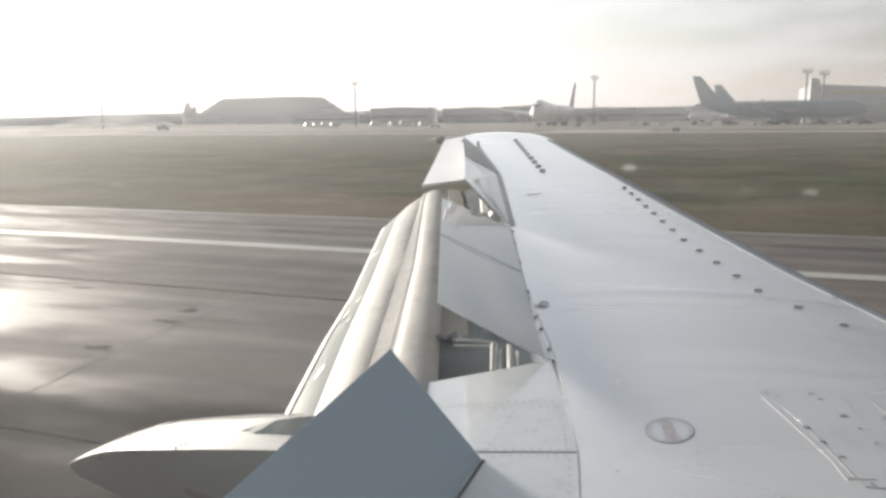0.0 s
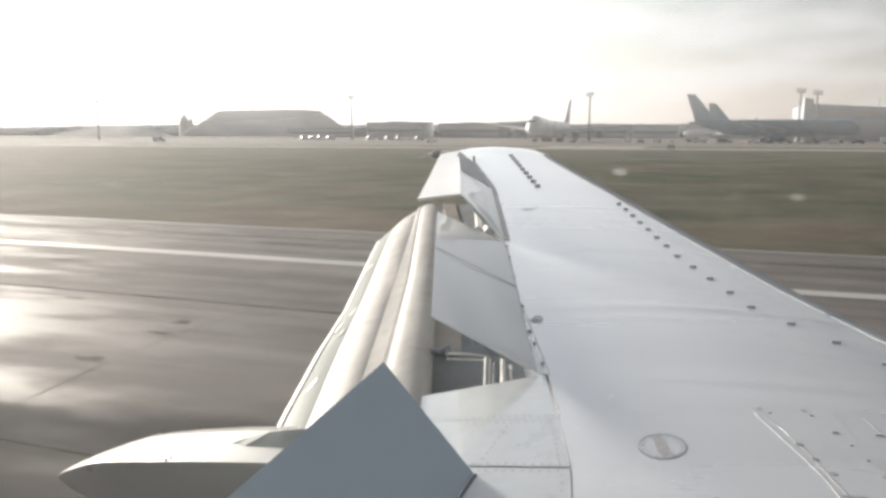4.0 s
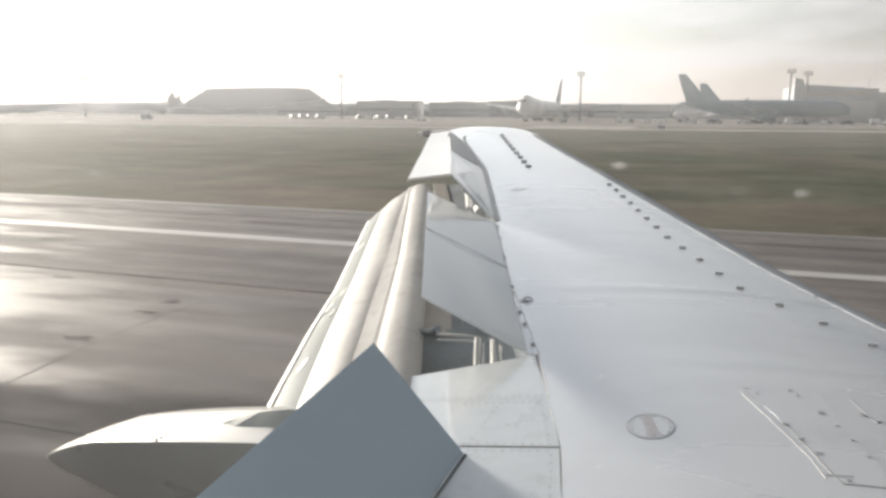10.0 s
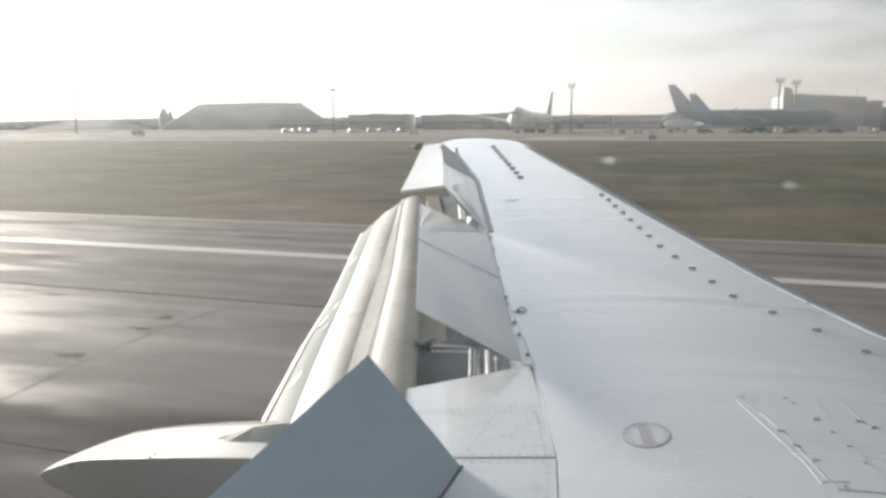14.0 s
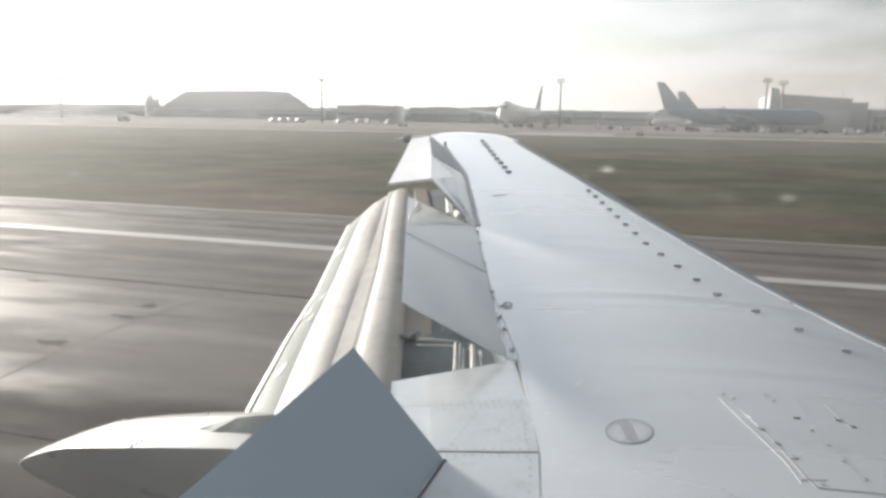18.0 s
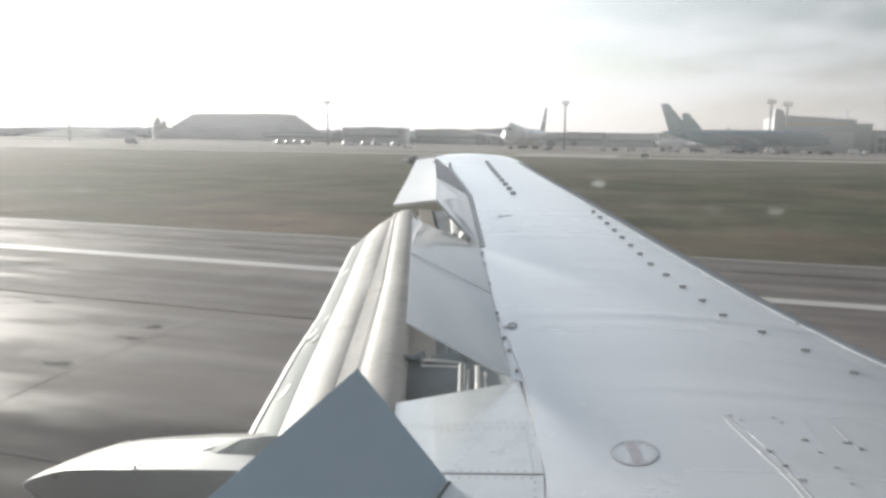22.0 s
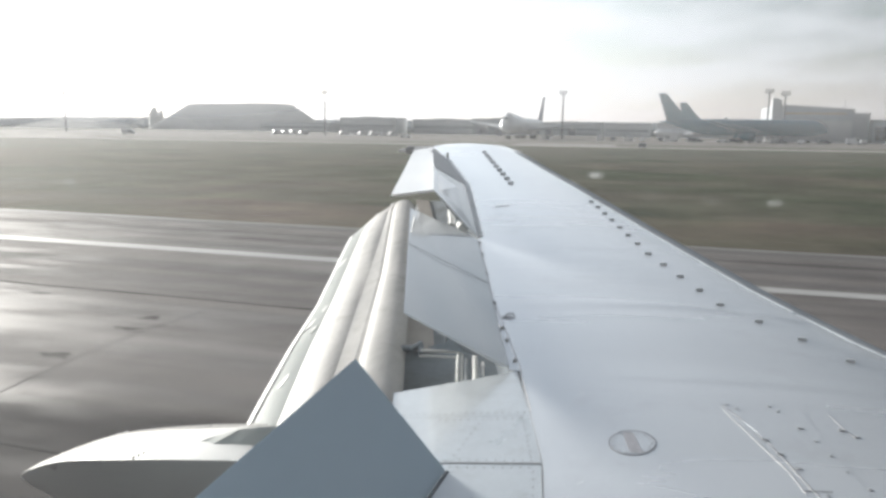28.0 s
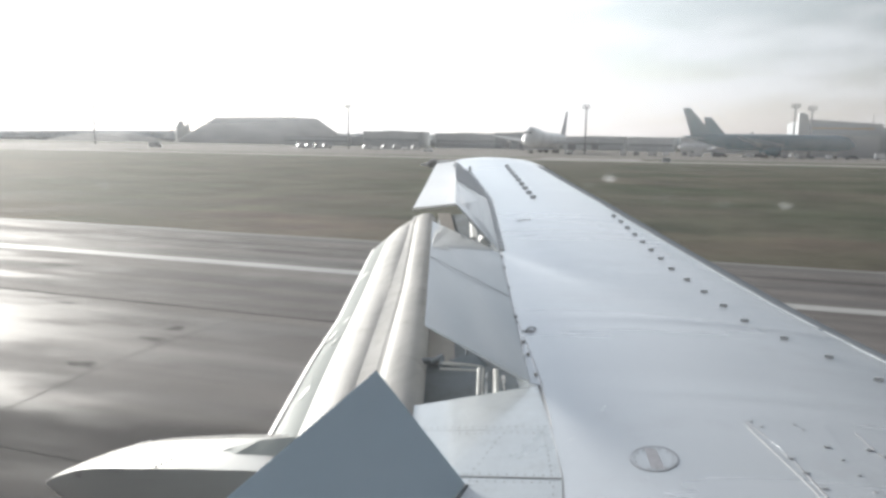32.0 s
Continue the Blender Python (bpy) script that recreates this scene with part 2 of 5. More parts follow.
# lifted and blued a little for the same distance haze
FACADE_D = material("facade_dark", (0.33, 0.36, 0.39), 0.5, var=0.12, scale=0.1, fine=2)
FACADE_L = material("facade_light", (0.74, 0.74, 0.73), 0.6, var=0.08, scale=0.1, fine=2)
ROOFM = material("roof_metal", (0.38, 0.38, 0.39), 0.5, var=0.12, scale=0.2, fine=3)
GLASSB = material("window_band", (0.12, 0.135, 0.15), 0.15, var=0.2, scale=0.3, spec=0.8)
STEEL = material("galvanised_steel", (0.28, 0.28, 0.28), 0.5, metal=0.4, var=0.1, scale=2)
MASTM = material("mast_steel_dark", (0.16, 0.16, 0.165), 0.6, var=0.1, scale=2)
LAMPH = material("lamp_housing", (0.25, 0.25, 0.25), 0.4, var=0.1, scale=4)
TEAL = material("teal_paint", (0.02, 0.125, 0.19), 0.35, var=0.08, scale=0.3, spec=0.6)
TEALFIN = material("teal_fin_paint", (0.035, 0.15, 0.21), 0.4, var=0.06, scale=0.3)
ENGINE = material("engine_cowl", (0.22, 0.23, 0.25), 0.4, var=0.1, scale=0.5)
FACADE_B = material("facade_blue_grey", (0.4, 0.47, 0.52), 0.5, var=0.08, scale=0.1, fine=2)
JETWHITE = material("jet_white", (0.76, 0.78, 0.8), 0.3, coat=0.6, coat_rough=0.1, var=0.05, scale=0.3)
JETGREY = material("jet_grey", (0.55, 0.565, 0.58), 0.4, var=0.08, scale=0.4)
YELLOW = material("yellow_paint", (0.6, 0.48, 0.17), 0.4, var=0.06, scale=0.3)
REDBAR = material("red_lettering", (0.46, 0.17, 0.09), 0.5, var=0.1)
BLUECHK = material("blue_cladding", (0.12, 0.2, 0.28), 0.5, var=0.1, piece=0.2)
WHITECHK = material("white_cladding", (0.6, 0.62, 0.63), 0.5, var=0.08, piece=0.15)
CARW = material("car_white", (0.8, 0.8, 0.8), 0.45, var=0.04, coat=0.3, coat_rough=0.35)
CARD = material("car_dark", (0.08, 0.09, 0.11), 0.25, var=0.1)
ORANGE = material("orange_board", (0.7, 0.3, 0.04), 0.5, var=0.08)
YBOARD = material("yellow_board", (0.65, 0.5, 0.05), 0.5, var=0.08)


def asphalt():
    """Runway asphalt: long streaks, blotches and grain; damp patches are smoother, and rubber darkens the wheel lanes."""
    m = material("runway_asphalt", (0.164, 0.153, 0.148), 0.42, var=0.25, scale=0.35, fine=30, stretch=(1, 1, 1), bump=0.25, rvar=0.0)
    nodes, links = m.node_tree.nodes, m.node_tree.links
    b = nodes["Principled BSDF"]
    b.inputs["Specular IOR Level"].default_value = 0.11
    co = nodes.new("ShaderNodeTexCoord")

    def streak(sx, sy, scale, detail):
        ma, st = nodes.new("ShaderNodeMapping"), nodes.new("ShaderNodeTexNoise")
        ma.inputs["Scale"].default_value = (sx, sy, 1)
        links.new(co.outputs["Object"], ma.inputs["Vector"])
        st.inputs["Scale"].default_value, st.inputs["Detail"].default_value = scale, detail
        links.new(ma.outputs["Vector"], st.inputs["Vector"])
        return st.outputs["Fac"]

    def ranged(src, f0, f1, t0, t1):
        mr = nodes.new("ShaderNodeMapRange")
        mr.interpolation_type = "SMOOTHSTEP"
        for key, v in (("From Min", f0), ("From Max", f1), ("To Min", t0), ("To Max", t1)):
            mr.inputs[key].default_value = v
        links.new(src, mr.inputs["Value"])
        return mr.outputs["Result"]

    def combine(op, p, q):
        mx = nodes.new("ShaderNodeMath")
        mx.operation = op
        links.new(p, mx.inputs[0])
        links.new(q, mx.inputs[1])
        return mx.outputs[0]

    long_st, blotch, patch = streak(0.028, 0.75, 1.6, 7.0), streak(0.12, 0.3, 1.0, 5.0), streak(0.42, 1.1, 1.0, 7.0)
    wide = combine("ADD", streak(0.03, 0.9, 0.7, 3.0), blotch)
    sx = nodes.new("ShaderNodeSeparateXYZ")
    links.new(co.outputs["Object"], sx.inputs[0])
    wob = ranged(blotch, 0.3, 0.7, -1.1, 1.1)
    lane = ranged(combine("ADD", sx.outputs["Y"], wob), 6.2, 9.0, 1.0, 0.0)      # the rubbered middle of the runway
    damp = ranged(combine("ADD", wide, patch), 1.36, 1.7, 0.8, 0.56)
    rough = combine("ADD", damp, ranged(combine("ADD", sx.outputs["Y"], wob), 6.2, 9.0, 0.24, 0.0))
    links.new(rough, b.inputs["Roughness"])
    old = b.inputs["Base Color"].links[0].from_socket
    mul = nodes.new("ShaderNodeMixRGB")
    mul.blend_type, mul.inputs[0].default_value = "MULTIPLY", 1.0
    rp = nodes.new("ShaderNodeValToRGB")
    rp.color_ramp.elements[0].position, rp.color_ramp.elements[1].position = 0.36, 0.66
    rp.color_ramp.elements[0].color, rp.color_ramp.elements[1].color = (0.77, 0.77, 0.78, 1), (1.2, 1.185, 1.165, 1)
    links.new(long_st, rp.inputs["Fac"])
    links.new(old, mul.inputs[1])
    links.new(rp.outputs["Color"], mul.inputs[2])
    rub = nodes.new("ShaderNodeMixRGB")
    rub.blend_type = "MULTIPLY"
    rub.inputs[2].default_value = (0.42, 0.42, 0.43, 1)
    links.new(lane, rub.inputs[0])
    links.new(mul.outputs["Color"], rub.inputs[1])
    links.new(rub.outputs["Color"], b.inputs["Base Color"])
    return m


ASPHALT = asphalt()


def grass_material(name, dull, dry):
    """Winter airfield turf: dull green mottled with dry, brownish patches and darker tufts."""
    m = material(name, dull, 0.95, var=0.3, scale=0.3, fine=2.2, stretch=(0.6, 0.8, 1), bump=0.6, tint=dry, spec=0.1)
    nodes, links = m.node_tree.nodes, m.node_tree.links
    b = nodes["Principled BSDF"]
    old = b.inputs["Base Color"].links[0].from_socket
    co = nodes.new("ShaderNodeTexCoord")
    ma = nodes.new("ShaderNodeMapping")
    ma.inputs["Scale"].default_value = (0.05, 0.06, 1)
    nz = nodes.new("ShaderNodeTexNoise")
    nz.inputs["Scale"].default_value, nz.inputs["Detail"].default_value = 1.4, 8.0
    rp = nodes.new("ShaderNodeValToRGB")
    rp.color_ramp.elements[0].position, rp.color_ramp.elements[1].position = 0.35, 0.65
    rp.color_ramp.elements[0].color, rp.color_ramp.elements[1].color = (0.72, 0.85, 0.7, 1), (1.25, 1.12, 1.1, 1)
    mul = nodes.new("ShaderNodeMixRGB")
    mul.blend_type, mul.inputs[0].default_value = "MULTIPLY", 1.0
    links.new(co.outputs["Object"], ma.inputs["Vector"])
    links.new(ma.outputs["Vector"], nz.inputs["Vector"])
    links.new(nz.outputs["Fac"], rp.inputs["Fac"])
    links.new(old, mul.inputs[1])
    links.new(rp.outputs["Color"], mul.inputs[2])
    links.new(mul.outputs["Color"], b.inputs["Base Color"])
    return m


VERGE = grass_material("dry_verge_turf", (0.09, 0.08, 0.066), (0.13, 0.116, 0.094))
GRASS = grass_material("airfield_turf", (0.073, 0.076, 0.059), (0.116, 0.113, 0.09))


def pane_material():
    """Scuffed acrylic: almost clear, with a faint milky scatter, a few grimy spots and painted distance haze."""
    m = bpy.data.materials.new("scuffed_acrylic")
    m.use_nodes = True
    nodes, links = m.node_tree.nodes, m.node_tree.links
    for n in list(nodes):
        nodes.remove(n)
    out = nodes.new("ShaderNodeOutputMaterial")
    clear, milk, mix = nodes.new("ShaderNodeBsdfTransparent"), nodes.new("ShaderNodeBsdfTranslucent"), nodes.new("ShaderNodeMixShader")
    milk.inputs["Color"].default_value = (0.95, 0.97, 1.0, 1)
    co = nodes.new("ShaderNodeTexCoord")
    total = None
    spots = ((-0.0230, -0.0165, 0.0040, 0.2), (0.0340, -0.0238, 0.0038, 0.12), (-0.2468, -0.0260, 0.0050, 0.10), (-0.2870, -0.0090, 0.0110, 0.05),
             (-0.0043, -0.0228, 0.0060, 0.02), (0.0150, -0.0240, 0.0050, 0.03), (-0.2500, -0.0170, 0.0040, 0.05), (-0.0300, -0.0190, 0.0030, 0.05))
    flat = nodes.new("ShaderNodeVectorMath")
    flat.operation = "MULTIPLY"
    flat.inputs[1].default_value = (1.0, 1.0, 2.0)
    links.new(co.outputs["Object"], flat.inputs[0])
    for x, z, r, k in spots:
        d = nodes.new("ShaderNodeVectorMath")
        d.operation = "DISTANCE"
        d.inputs[1].default_value = (x, 0.26, (z + 3.7) * 2.0)
        links.new(flat.outputs["Vector"], d.inputs[0])
        mr = nodes.new("ShaderNodeMapRange")
        mr.interpolation_type = "SMOOTHSTEP"
        mr.inputs["From Min"].default_value, mr.inputs["From Max"].default_value = 0.0, r
        mr.inputs["To Min"].default_value, mr.inputs["To Max"].default_value = k, 0.0
        links.new(d.outputs["Value"], mr.inputs["Value"])
        if total is None:
            total = mr.outputs["Result"]
        else:
            a = nodes.new("ShaderNodeMath")
            links.new(total, a.inputs[0])
            links.new(mr.outputs["Result"], a.inputs[1])
            total = a.outputs[0]
    nz = nodes.new("ShaderNodeTexNoise")
    nz.inputs["Scale"].default_value = 18.0
    links.new(co.outputs["Object"], nz.inputs["Vector"])
    sx = nodes.new("ShaderNodeSeparateXYZ")
    links.new(co.outputs["Object"], sx.inputs[0])
    skyline_haze = nodes.new("ShaderNodeMapRange")            # distance haze over the skyline, mixed into the pane from eye height up
    skyline_haze.interpolation_type = "SMOOTHSTEP"
    skyline_haze.inputs["From Min"].default_value, skyline_haze.inputs["From Max"].default_value = 3.682, 3.712
    skyline_haze.inputs["To Min"].default_value, skyline_haze.inputs["To Max"].default_value = PANE_LOW, PANE_HAZE
    links.new(sx.outputs["Z"], skyline_haze.inputs["Value"])
    base = nodes.new("ShaderNodeMath")
    base.operation = "MULTIPLY"
    grain = nodes.new("ShaderNodeMapRange")
    grain.inputs["To Min"].default_value, grain.inputs["To Max"].default_value = 0.7, 1.3
    links.new(nz.outputs["Fac"], grain.inputs["Value"])
    # the painted haze is stronger towards the sun's side
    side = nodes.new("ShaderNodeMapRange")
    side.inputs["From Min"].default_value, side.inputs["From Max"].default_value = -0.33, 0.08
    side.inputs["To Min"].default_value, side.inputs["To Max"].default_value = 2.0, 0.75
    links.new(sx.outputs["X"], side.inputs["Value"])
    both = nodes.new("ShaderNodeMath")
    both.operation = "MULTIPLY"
    links.new(skyline_haze.outputs["Result"], both.inputs[0])
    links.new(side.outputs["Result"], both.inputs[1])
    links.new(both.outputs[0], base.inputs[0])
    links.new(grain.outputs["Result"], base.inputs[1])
    a = nodes.new("ShaderNodeMath")
    links.new(total, a.inputs[0])
    links.new(base.outputs[0], a.inputs[1])
    links.new(a.outputs[0], mix.inputs[0])
    links.new(clear.outputs[0], mix.inputs[1])
    links.new(milk.outputs[0], mix.inputs[2])
    links.new(mix.outputs[0], out.inputs["Surface"])
    return m


PANE_LOW, PANE_HAZE = 0.018, 0.205
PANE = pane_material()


# ---------------------------------------------------------------- builders
def thing(name, label, category, at=(0, 0, 0), turn=0.0, group="", kind=""):
    ob = new(name)
    ob.empty_display_size = 0.2
    ob.matrix_basis = pose(*at, 0, 0, turn)
    return tagged(ob, label, category, group, kind)


def mesh(name, verts, faces, mat, smooth=False):
    me = bpy.data.meshes.new(name)
    me.from_pydata([tuple(v) for v in verts], [], [tuple(f) for f in faces])
    bm = bmesh.new()
    bm.from_mesh(me)
    bmesh.ops.recalc_face_normals(bm, faces=bm.faces)
    bm.to_mesh(me)
    bm.free()
    if smooth:
        me.polygons.foreach_set("use_smooth", [True] * len(me.polygons))
        if hasattr(me, "set_sharp_from_angle"):
            me.set_sharp_from_angle(angle=radians(38))
    me.materials.append(mat)
    return me


def part(name, verts, faces, mat, parent, label="", smooth=False, at=None):
    ob = new(name, mesh(name, verts, faces, mat, smooth))
    ob.parent = parent
    if at is not None:
        ob.matrix_basis = at
    return tagged(ob, label) if label else ob


def setting(name, verts, faces, mat, label, category, smooth=False, kind="structure"):
    ob = new(name, mesh(name, verts, faces, mat, smooth))
    return tagged(ob, label, category, "", kind)


def loft(sections, caps=True, closed=True):
    """Skin over rings of equal length."""
    n = len(sections[0])
    v = [p for s in sections for p in s]
    f = []
    for i in range(len(sections) - 1):
        for j in range(n if closed else n - 1):
            k = (j + 1) % n
            f.append((i * n + j, i * n + k, (i + 1) * n + k, (i + 1) * n + j))
    if caps and closed:
        f.append(tuple(range(n)))
        f.append(tuple((len(sections) - 1) * n + j for j in range(n)))
    return v, f


def slab(poly, dz):
    """A plate on a 3D outline, thickened by the vector dz."""
    n = len(poly)
    dz = Vector(dz)
    v = [Vector(p) for p in poly] + [Vector(p) + dz for p in poly]
    f = [tuple(range(n)), tuple(range(n, 2 * n))] + [(i, (i + 1) % n, n + (i + 1) % n, n + i) for i in range(n)]
    return v, f


def box(x0, x1, y0, y1, z0, z1, c=0.0):
    """A box whose upright and top edges are chamfered by c."""
    if not c:
        return slab([(x0, y0, z0), (x1, y0, z0), (x1, y1, z0), (x0, y1, z0)], (0, 0, z1 - z0))
    def ring(i, z):
        return [(x0 + i + c, y0 + i, z), (x1 - i - c, y0 + i, z), (x1 - i, y0 + i + c, z), (x1 - i, y1 - i - c, z), (x1 - i - c, y1 - i, z),
                (x0 + i + c, y1 - i, z), (x0 + i, y1 - i - c, z), (x0 + i, y0 + i + c, z)]
    return loft([ring(0, z0), ring(0, z1 - c), ring(c, z1)])


def rod(a, b, r0, r1=None, n=8):
    """A round bar from a to b."""
    a, b = Vector(a), Vector(b)
    r1 = r0 if r1 is None else r1
    q = (b - a).to_track_quat("Z", "Y").to_matrix()
    rings = []
    for p, r in ((a, r0), (b, r1)):
        rings.append([p + q @ Vector((r * math.cos(t * 2 * math.pi / n), r * math.sin(t * 2 * math.pi / n), 0)) for t in range(n)])
    return loft(rings)


def join(*pieces):
    v, f = [], []
    for pv, pf in pieces:
        o = len(v)
        v += list(pv)
        f += [tuple(i + o for i in q) for q in pf]
    return v, f


def lerp(x, xs, ys):
    return float(np.interp(x, xs, ys))


# ---------------------------------------------------------------- ground, runway, taxiways
EDGE_LINE, PAVED, TAXI0, TAXI1, APRON0 = 18.7, 25.2, 172.0, 186.0, 206.0


def sheet(x0, x1, y0, y1, z, nx=1, ny=1, wob=0.0, seed=0):
    v, f = [], []
    for j in range(ny + 1):
        for i in range(nx + 1):
            x, y = x0 + (x1 - x0) * i / nx, y0 + (y1 - y0) * j / ny
            d = wob * noise.noise((x * 0.21 + seed, y * 0.21, seed)) if wob and j in (0, ny) else 0.0
            v.append((x, y + d, z))
    for j in range(ny):
        for i in range(nx):
            a = j * (nx + 1) + i
            f.append((a, a + 1, a + nx + 2, a + nx + 1))
    return v, f


ground = setting("ground", *sheet(-4500, 4500, -3000, 4800, -0.06, 60, 60), GRASS, "flat dull green and brown winter airfield turf", "grass")
setting("verge", *sheet(-400, 300, PAVED - 0.3, 33.5, -0.05, 500, 1, 2.2, 8), VERGE, "dry brownish turf strip along the runway edge", "grass")
runway = setting("runway", *sheet(-1800, 1800, -42, PAVED - 1.2, 0.0, 1, 1), ASPHALT, "damp dark grey runway asphalt with rubber streaks and joints", "runway")
part("runway_shoulder", *sheet(-700, 700, PAVED - 1.2, PAVED, -0.006, 1400, 1, 0.25, 3), SHOULDER, runway, "worn paler asphalt edge strip")
part("edge_line", *sheet(-1800, 1800, EDGE_LINE - 0.31, EDGE_LINE + 0.31, 0.004), MARK, runway, "worn white runway edge line")
part("pavement_lip", *sheet(-700, 700, PAVED - 0.42, PAVED - 0.05, 0.0, 1400, 1, 0.12, 5), material("lip_concrete", (0.2, 0.195, 0.185), 0.7, var=0.3, scale=0.4, fine=6), runway, "pale worn edge of the paving")
part("edge_line", *sheet(-1800, 1800, -22.9, -22.3, 0.004), MARK, runway, "worn white runway edge line")
for k in range(-30, 31):
    part("centre_dash", *sheet(k * 60 - 15, k * 60 + 15, -2.2, -1.3, 0.004), MARK, runway)


def strip(pts, w, z):
    """A flat ribbon of uneven width along a line on the ground."""
    v, f = [], []
    for i, (x, y) in enumerate(pts):
        a, b = Vector(pts[max(0, i - 1)]), Vector(pts[min(len(pts) - 1, i + 1)])
        n = Vector((-(b - a).y, (b - a).x)).normalized()
        k = w * (0.75 + 0.5 * noise.noise((x * 1.7, y * 1.7, 2.0)))
        v += [(x + n.x * k, y + n.y * k, z), (x - n.x * k, y - n.y * k, z)]
    f = [(2 * i, 2 * i + 1, 2 * i + 3, 2 * i + 2) for i in range(len(pts) - 1)]
    return v, f


for y0, w in ((13.3, 0.055), (6.2, 0.03), (22.6, 0.05)):
    part("paving_joint", *strip([(x * 0.5, y0 + 0.07 * noise.noise((x * 0.11, y0, 0))) for x in range(-300, 160)], w, 0.003), JOINT, runway, "dark tarred paving joint")
part("paving_joint", *strip([(-8.75 - 0.28 * math.sin((k - 7.2) * 0.5) + 0.05 * noise.noise((k * 2.0, 0, 1)), k) for k in np.linspace(7.2, 13.3, 40)], 0.016, 0.003), TARPATCH, runway, "thin dark cross joint in the paving")
part("paving_joint", *strip([(-42.0 + 0.3 * i, 13.7 + i * 0.5) for i in range(24)], 0.06, 0.003), JOINT, runway, "dark tarred cross joint")


def blot(cx, cy, rx, ry, seed, n=22):
    """An uneven patch on the paving."""
    v = [(cx, cy, 0.0025)]
    for i in range(n):
        t = i * 2 * math.pi / n
        k = 0.65 + 0.7 * noise.noise((math.cos(t) * 1.6 + seed, math.sin(t) * 1.6, seed))
        v.append((cx + rx * k * math.cos(t), cy + ry * k * math.sin(t), 0.0025))
    return v, [(0, 1 + i, 1 + (i + 1) % n) for i in range(n)]


for i, (cx, cy, rx, ry) in enumerate(((-9.35, 9.15, 0.5, 0.16), (-9.4, 10.85, 0.55, 0.1), (-9.5, 11.6, 0.4, 0.2), (-13.2, 12.6, 0.35, 0.12),
                                      (-13.0, 21.4, 1.8, 0.25), (-27.0, 15.6, 1.6, 0.14), (-17.5, 16.4, 0.9, 0.12), (-15.8, 15.9, 0.7, 0.1))):
    part("tar_patch", *blot(cx, cy, rx, ry, i * 3.7), TARPATCH, runway, "dark tar repair patch")

# the taxiway that joins the runway ahead of the wing, and the parallel one along the apron
exit_pts = [(-26.0, 25.0), (-10.0, 27.0), (-3.5, 31.0), (-1.4, 40.0), (-1.0, 60.0), (-2.6, 120.0), (-6.0, 173.0)]
exit_pts2 = [(9.6, 173.0), (9.4, 120.0), (9.2, 75.0), (8.8, 48.0), (10.5, 36.0), (18.0, 29.0), (40.0, 25.0)]
ev = [(x + 62.0, y, -0.012) for x, y in exit_pts + exit_pts2]
setting("taxiway_exit", ev, [tuple(range(len(ev)))], SHOULDER, "grey asphalt taxiway crossing the grass to the apron", "taxiway")
setting("taxiway", *sheet(-1800, 1800, TAXI0, TAXI1, -0.02, 1, 1), CONCRETE, "pale concrete taxiway strip beside the apron", "taxiway")
setting("apron", *sheet(-420, 620, APRON0, 520, -0.03, 1, 1), APRON, "grey concrete apron where airliners park", "apron")
setting("service_road", *sheet(-1500, -420, APRON0 + 20, APRON0 + 32, -0.03), CONCRETE, "pale concrete service road", "road")
for x0 in (-330, -210, -40):
    setting("taxiway_link", *sheet(x0, x0 + 26, TAXI1, APRON0, -0.026), CONCRETE, "short concrete link between taxiway and apron", "taxiway")
# short link road in the grass with a pale slab
link = [(x, 31.0 + (x + 260) * 0.055, -0.03) for x in range(-260, -120, 10)]
lv = link + [(x, y + 3.0, z) for x, y, z in reversed(link)]
setting("perimeter_track", lv, [tuple(range(len(lv)))], CONCRETE, "narrow pale track through the grass", "track")


# ---------------------------------------------------------------- the aircraft that carries the seat
def wz(y, off=0.0):
    """Height of the straight line from the hinge to the nose of the wing, which bends up a little at the tip."""
    return 2.0 + 0.115 * y + 0.0065 * max(0.0, y - 10.0) ** 2 + off


HY = [0.1, 2.55, 2.87, 3.74, 4.86, 6.35, 8.77, 10.97, 12.0]
HX = [-0.28, -0.38, -0.44, -0.72, -1.15, -1.63, -2.42, -3.37, -3.9]
NRM = Vector((0, -0.115, 1)).normalized()


def hinge(y):
    return lerp(y, HY, HX)


def nose_x(y):
    return lerp(y, [0.1, 4.6, 5.4, 6.55, 8.72, 11.6, 12.1, 12.4], [4.36, 1.26, 0.81, 0.25, -0.78, -2.19, -2.5, -3.0])


jet = thing("airliner", "white airliner on its wheels with raised spoilers and lowered flaps", "airliner")

RIDGES = ((4.68, 0.0022), (7.6, 0.0022), (3.66, 0.0009), (4.15, 0.0007), (5.35, 0.0008), (6.0, 0.0006), (6.7, 0.0008), (8.6, 0.001), (9.7, 0.001))      # rib lines: place, height


def camber(x, y):
    """How far the skin arches over that line, with the slight waves of a riveted skin between its ribs."""
    c = nose_x(y) - hinge(y)
    k = min(1.0, max(0.0, (x - hinge(y)) / max(0.3, c)))
    wave = 0.0009 * noise.noise((x * 0.35, y * 5.5, 4.0)) + 0.00025 * noise.noise((x * 0.8, y * 13.0, 9.0))
    ridge = 0.0
    for y0, h in RIDGES:
        d = (y - y0 - 0.11 * (x - hinge(y0)) / 2.0) / 0.065
        if abs(d) < 3:
            ridge += h * (math.exp(-d * d) - 0.6 * math.exp(-(d + 1.2) ** 2))
    return 0.03 * c * math.sin(math.pi * k) + (wave + ridge) * math.sin(math.pi * k) ** 0.5


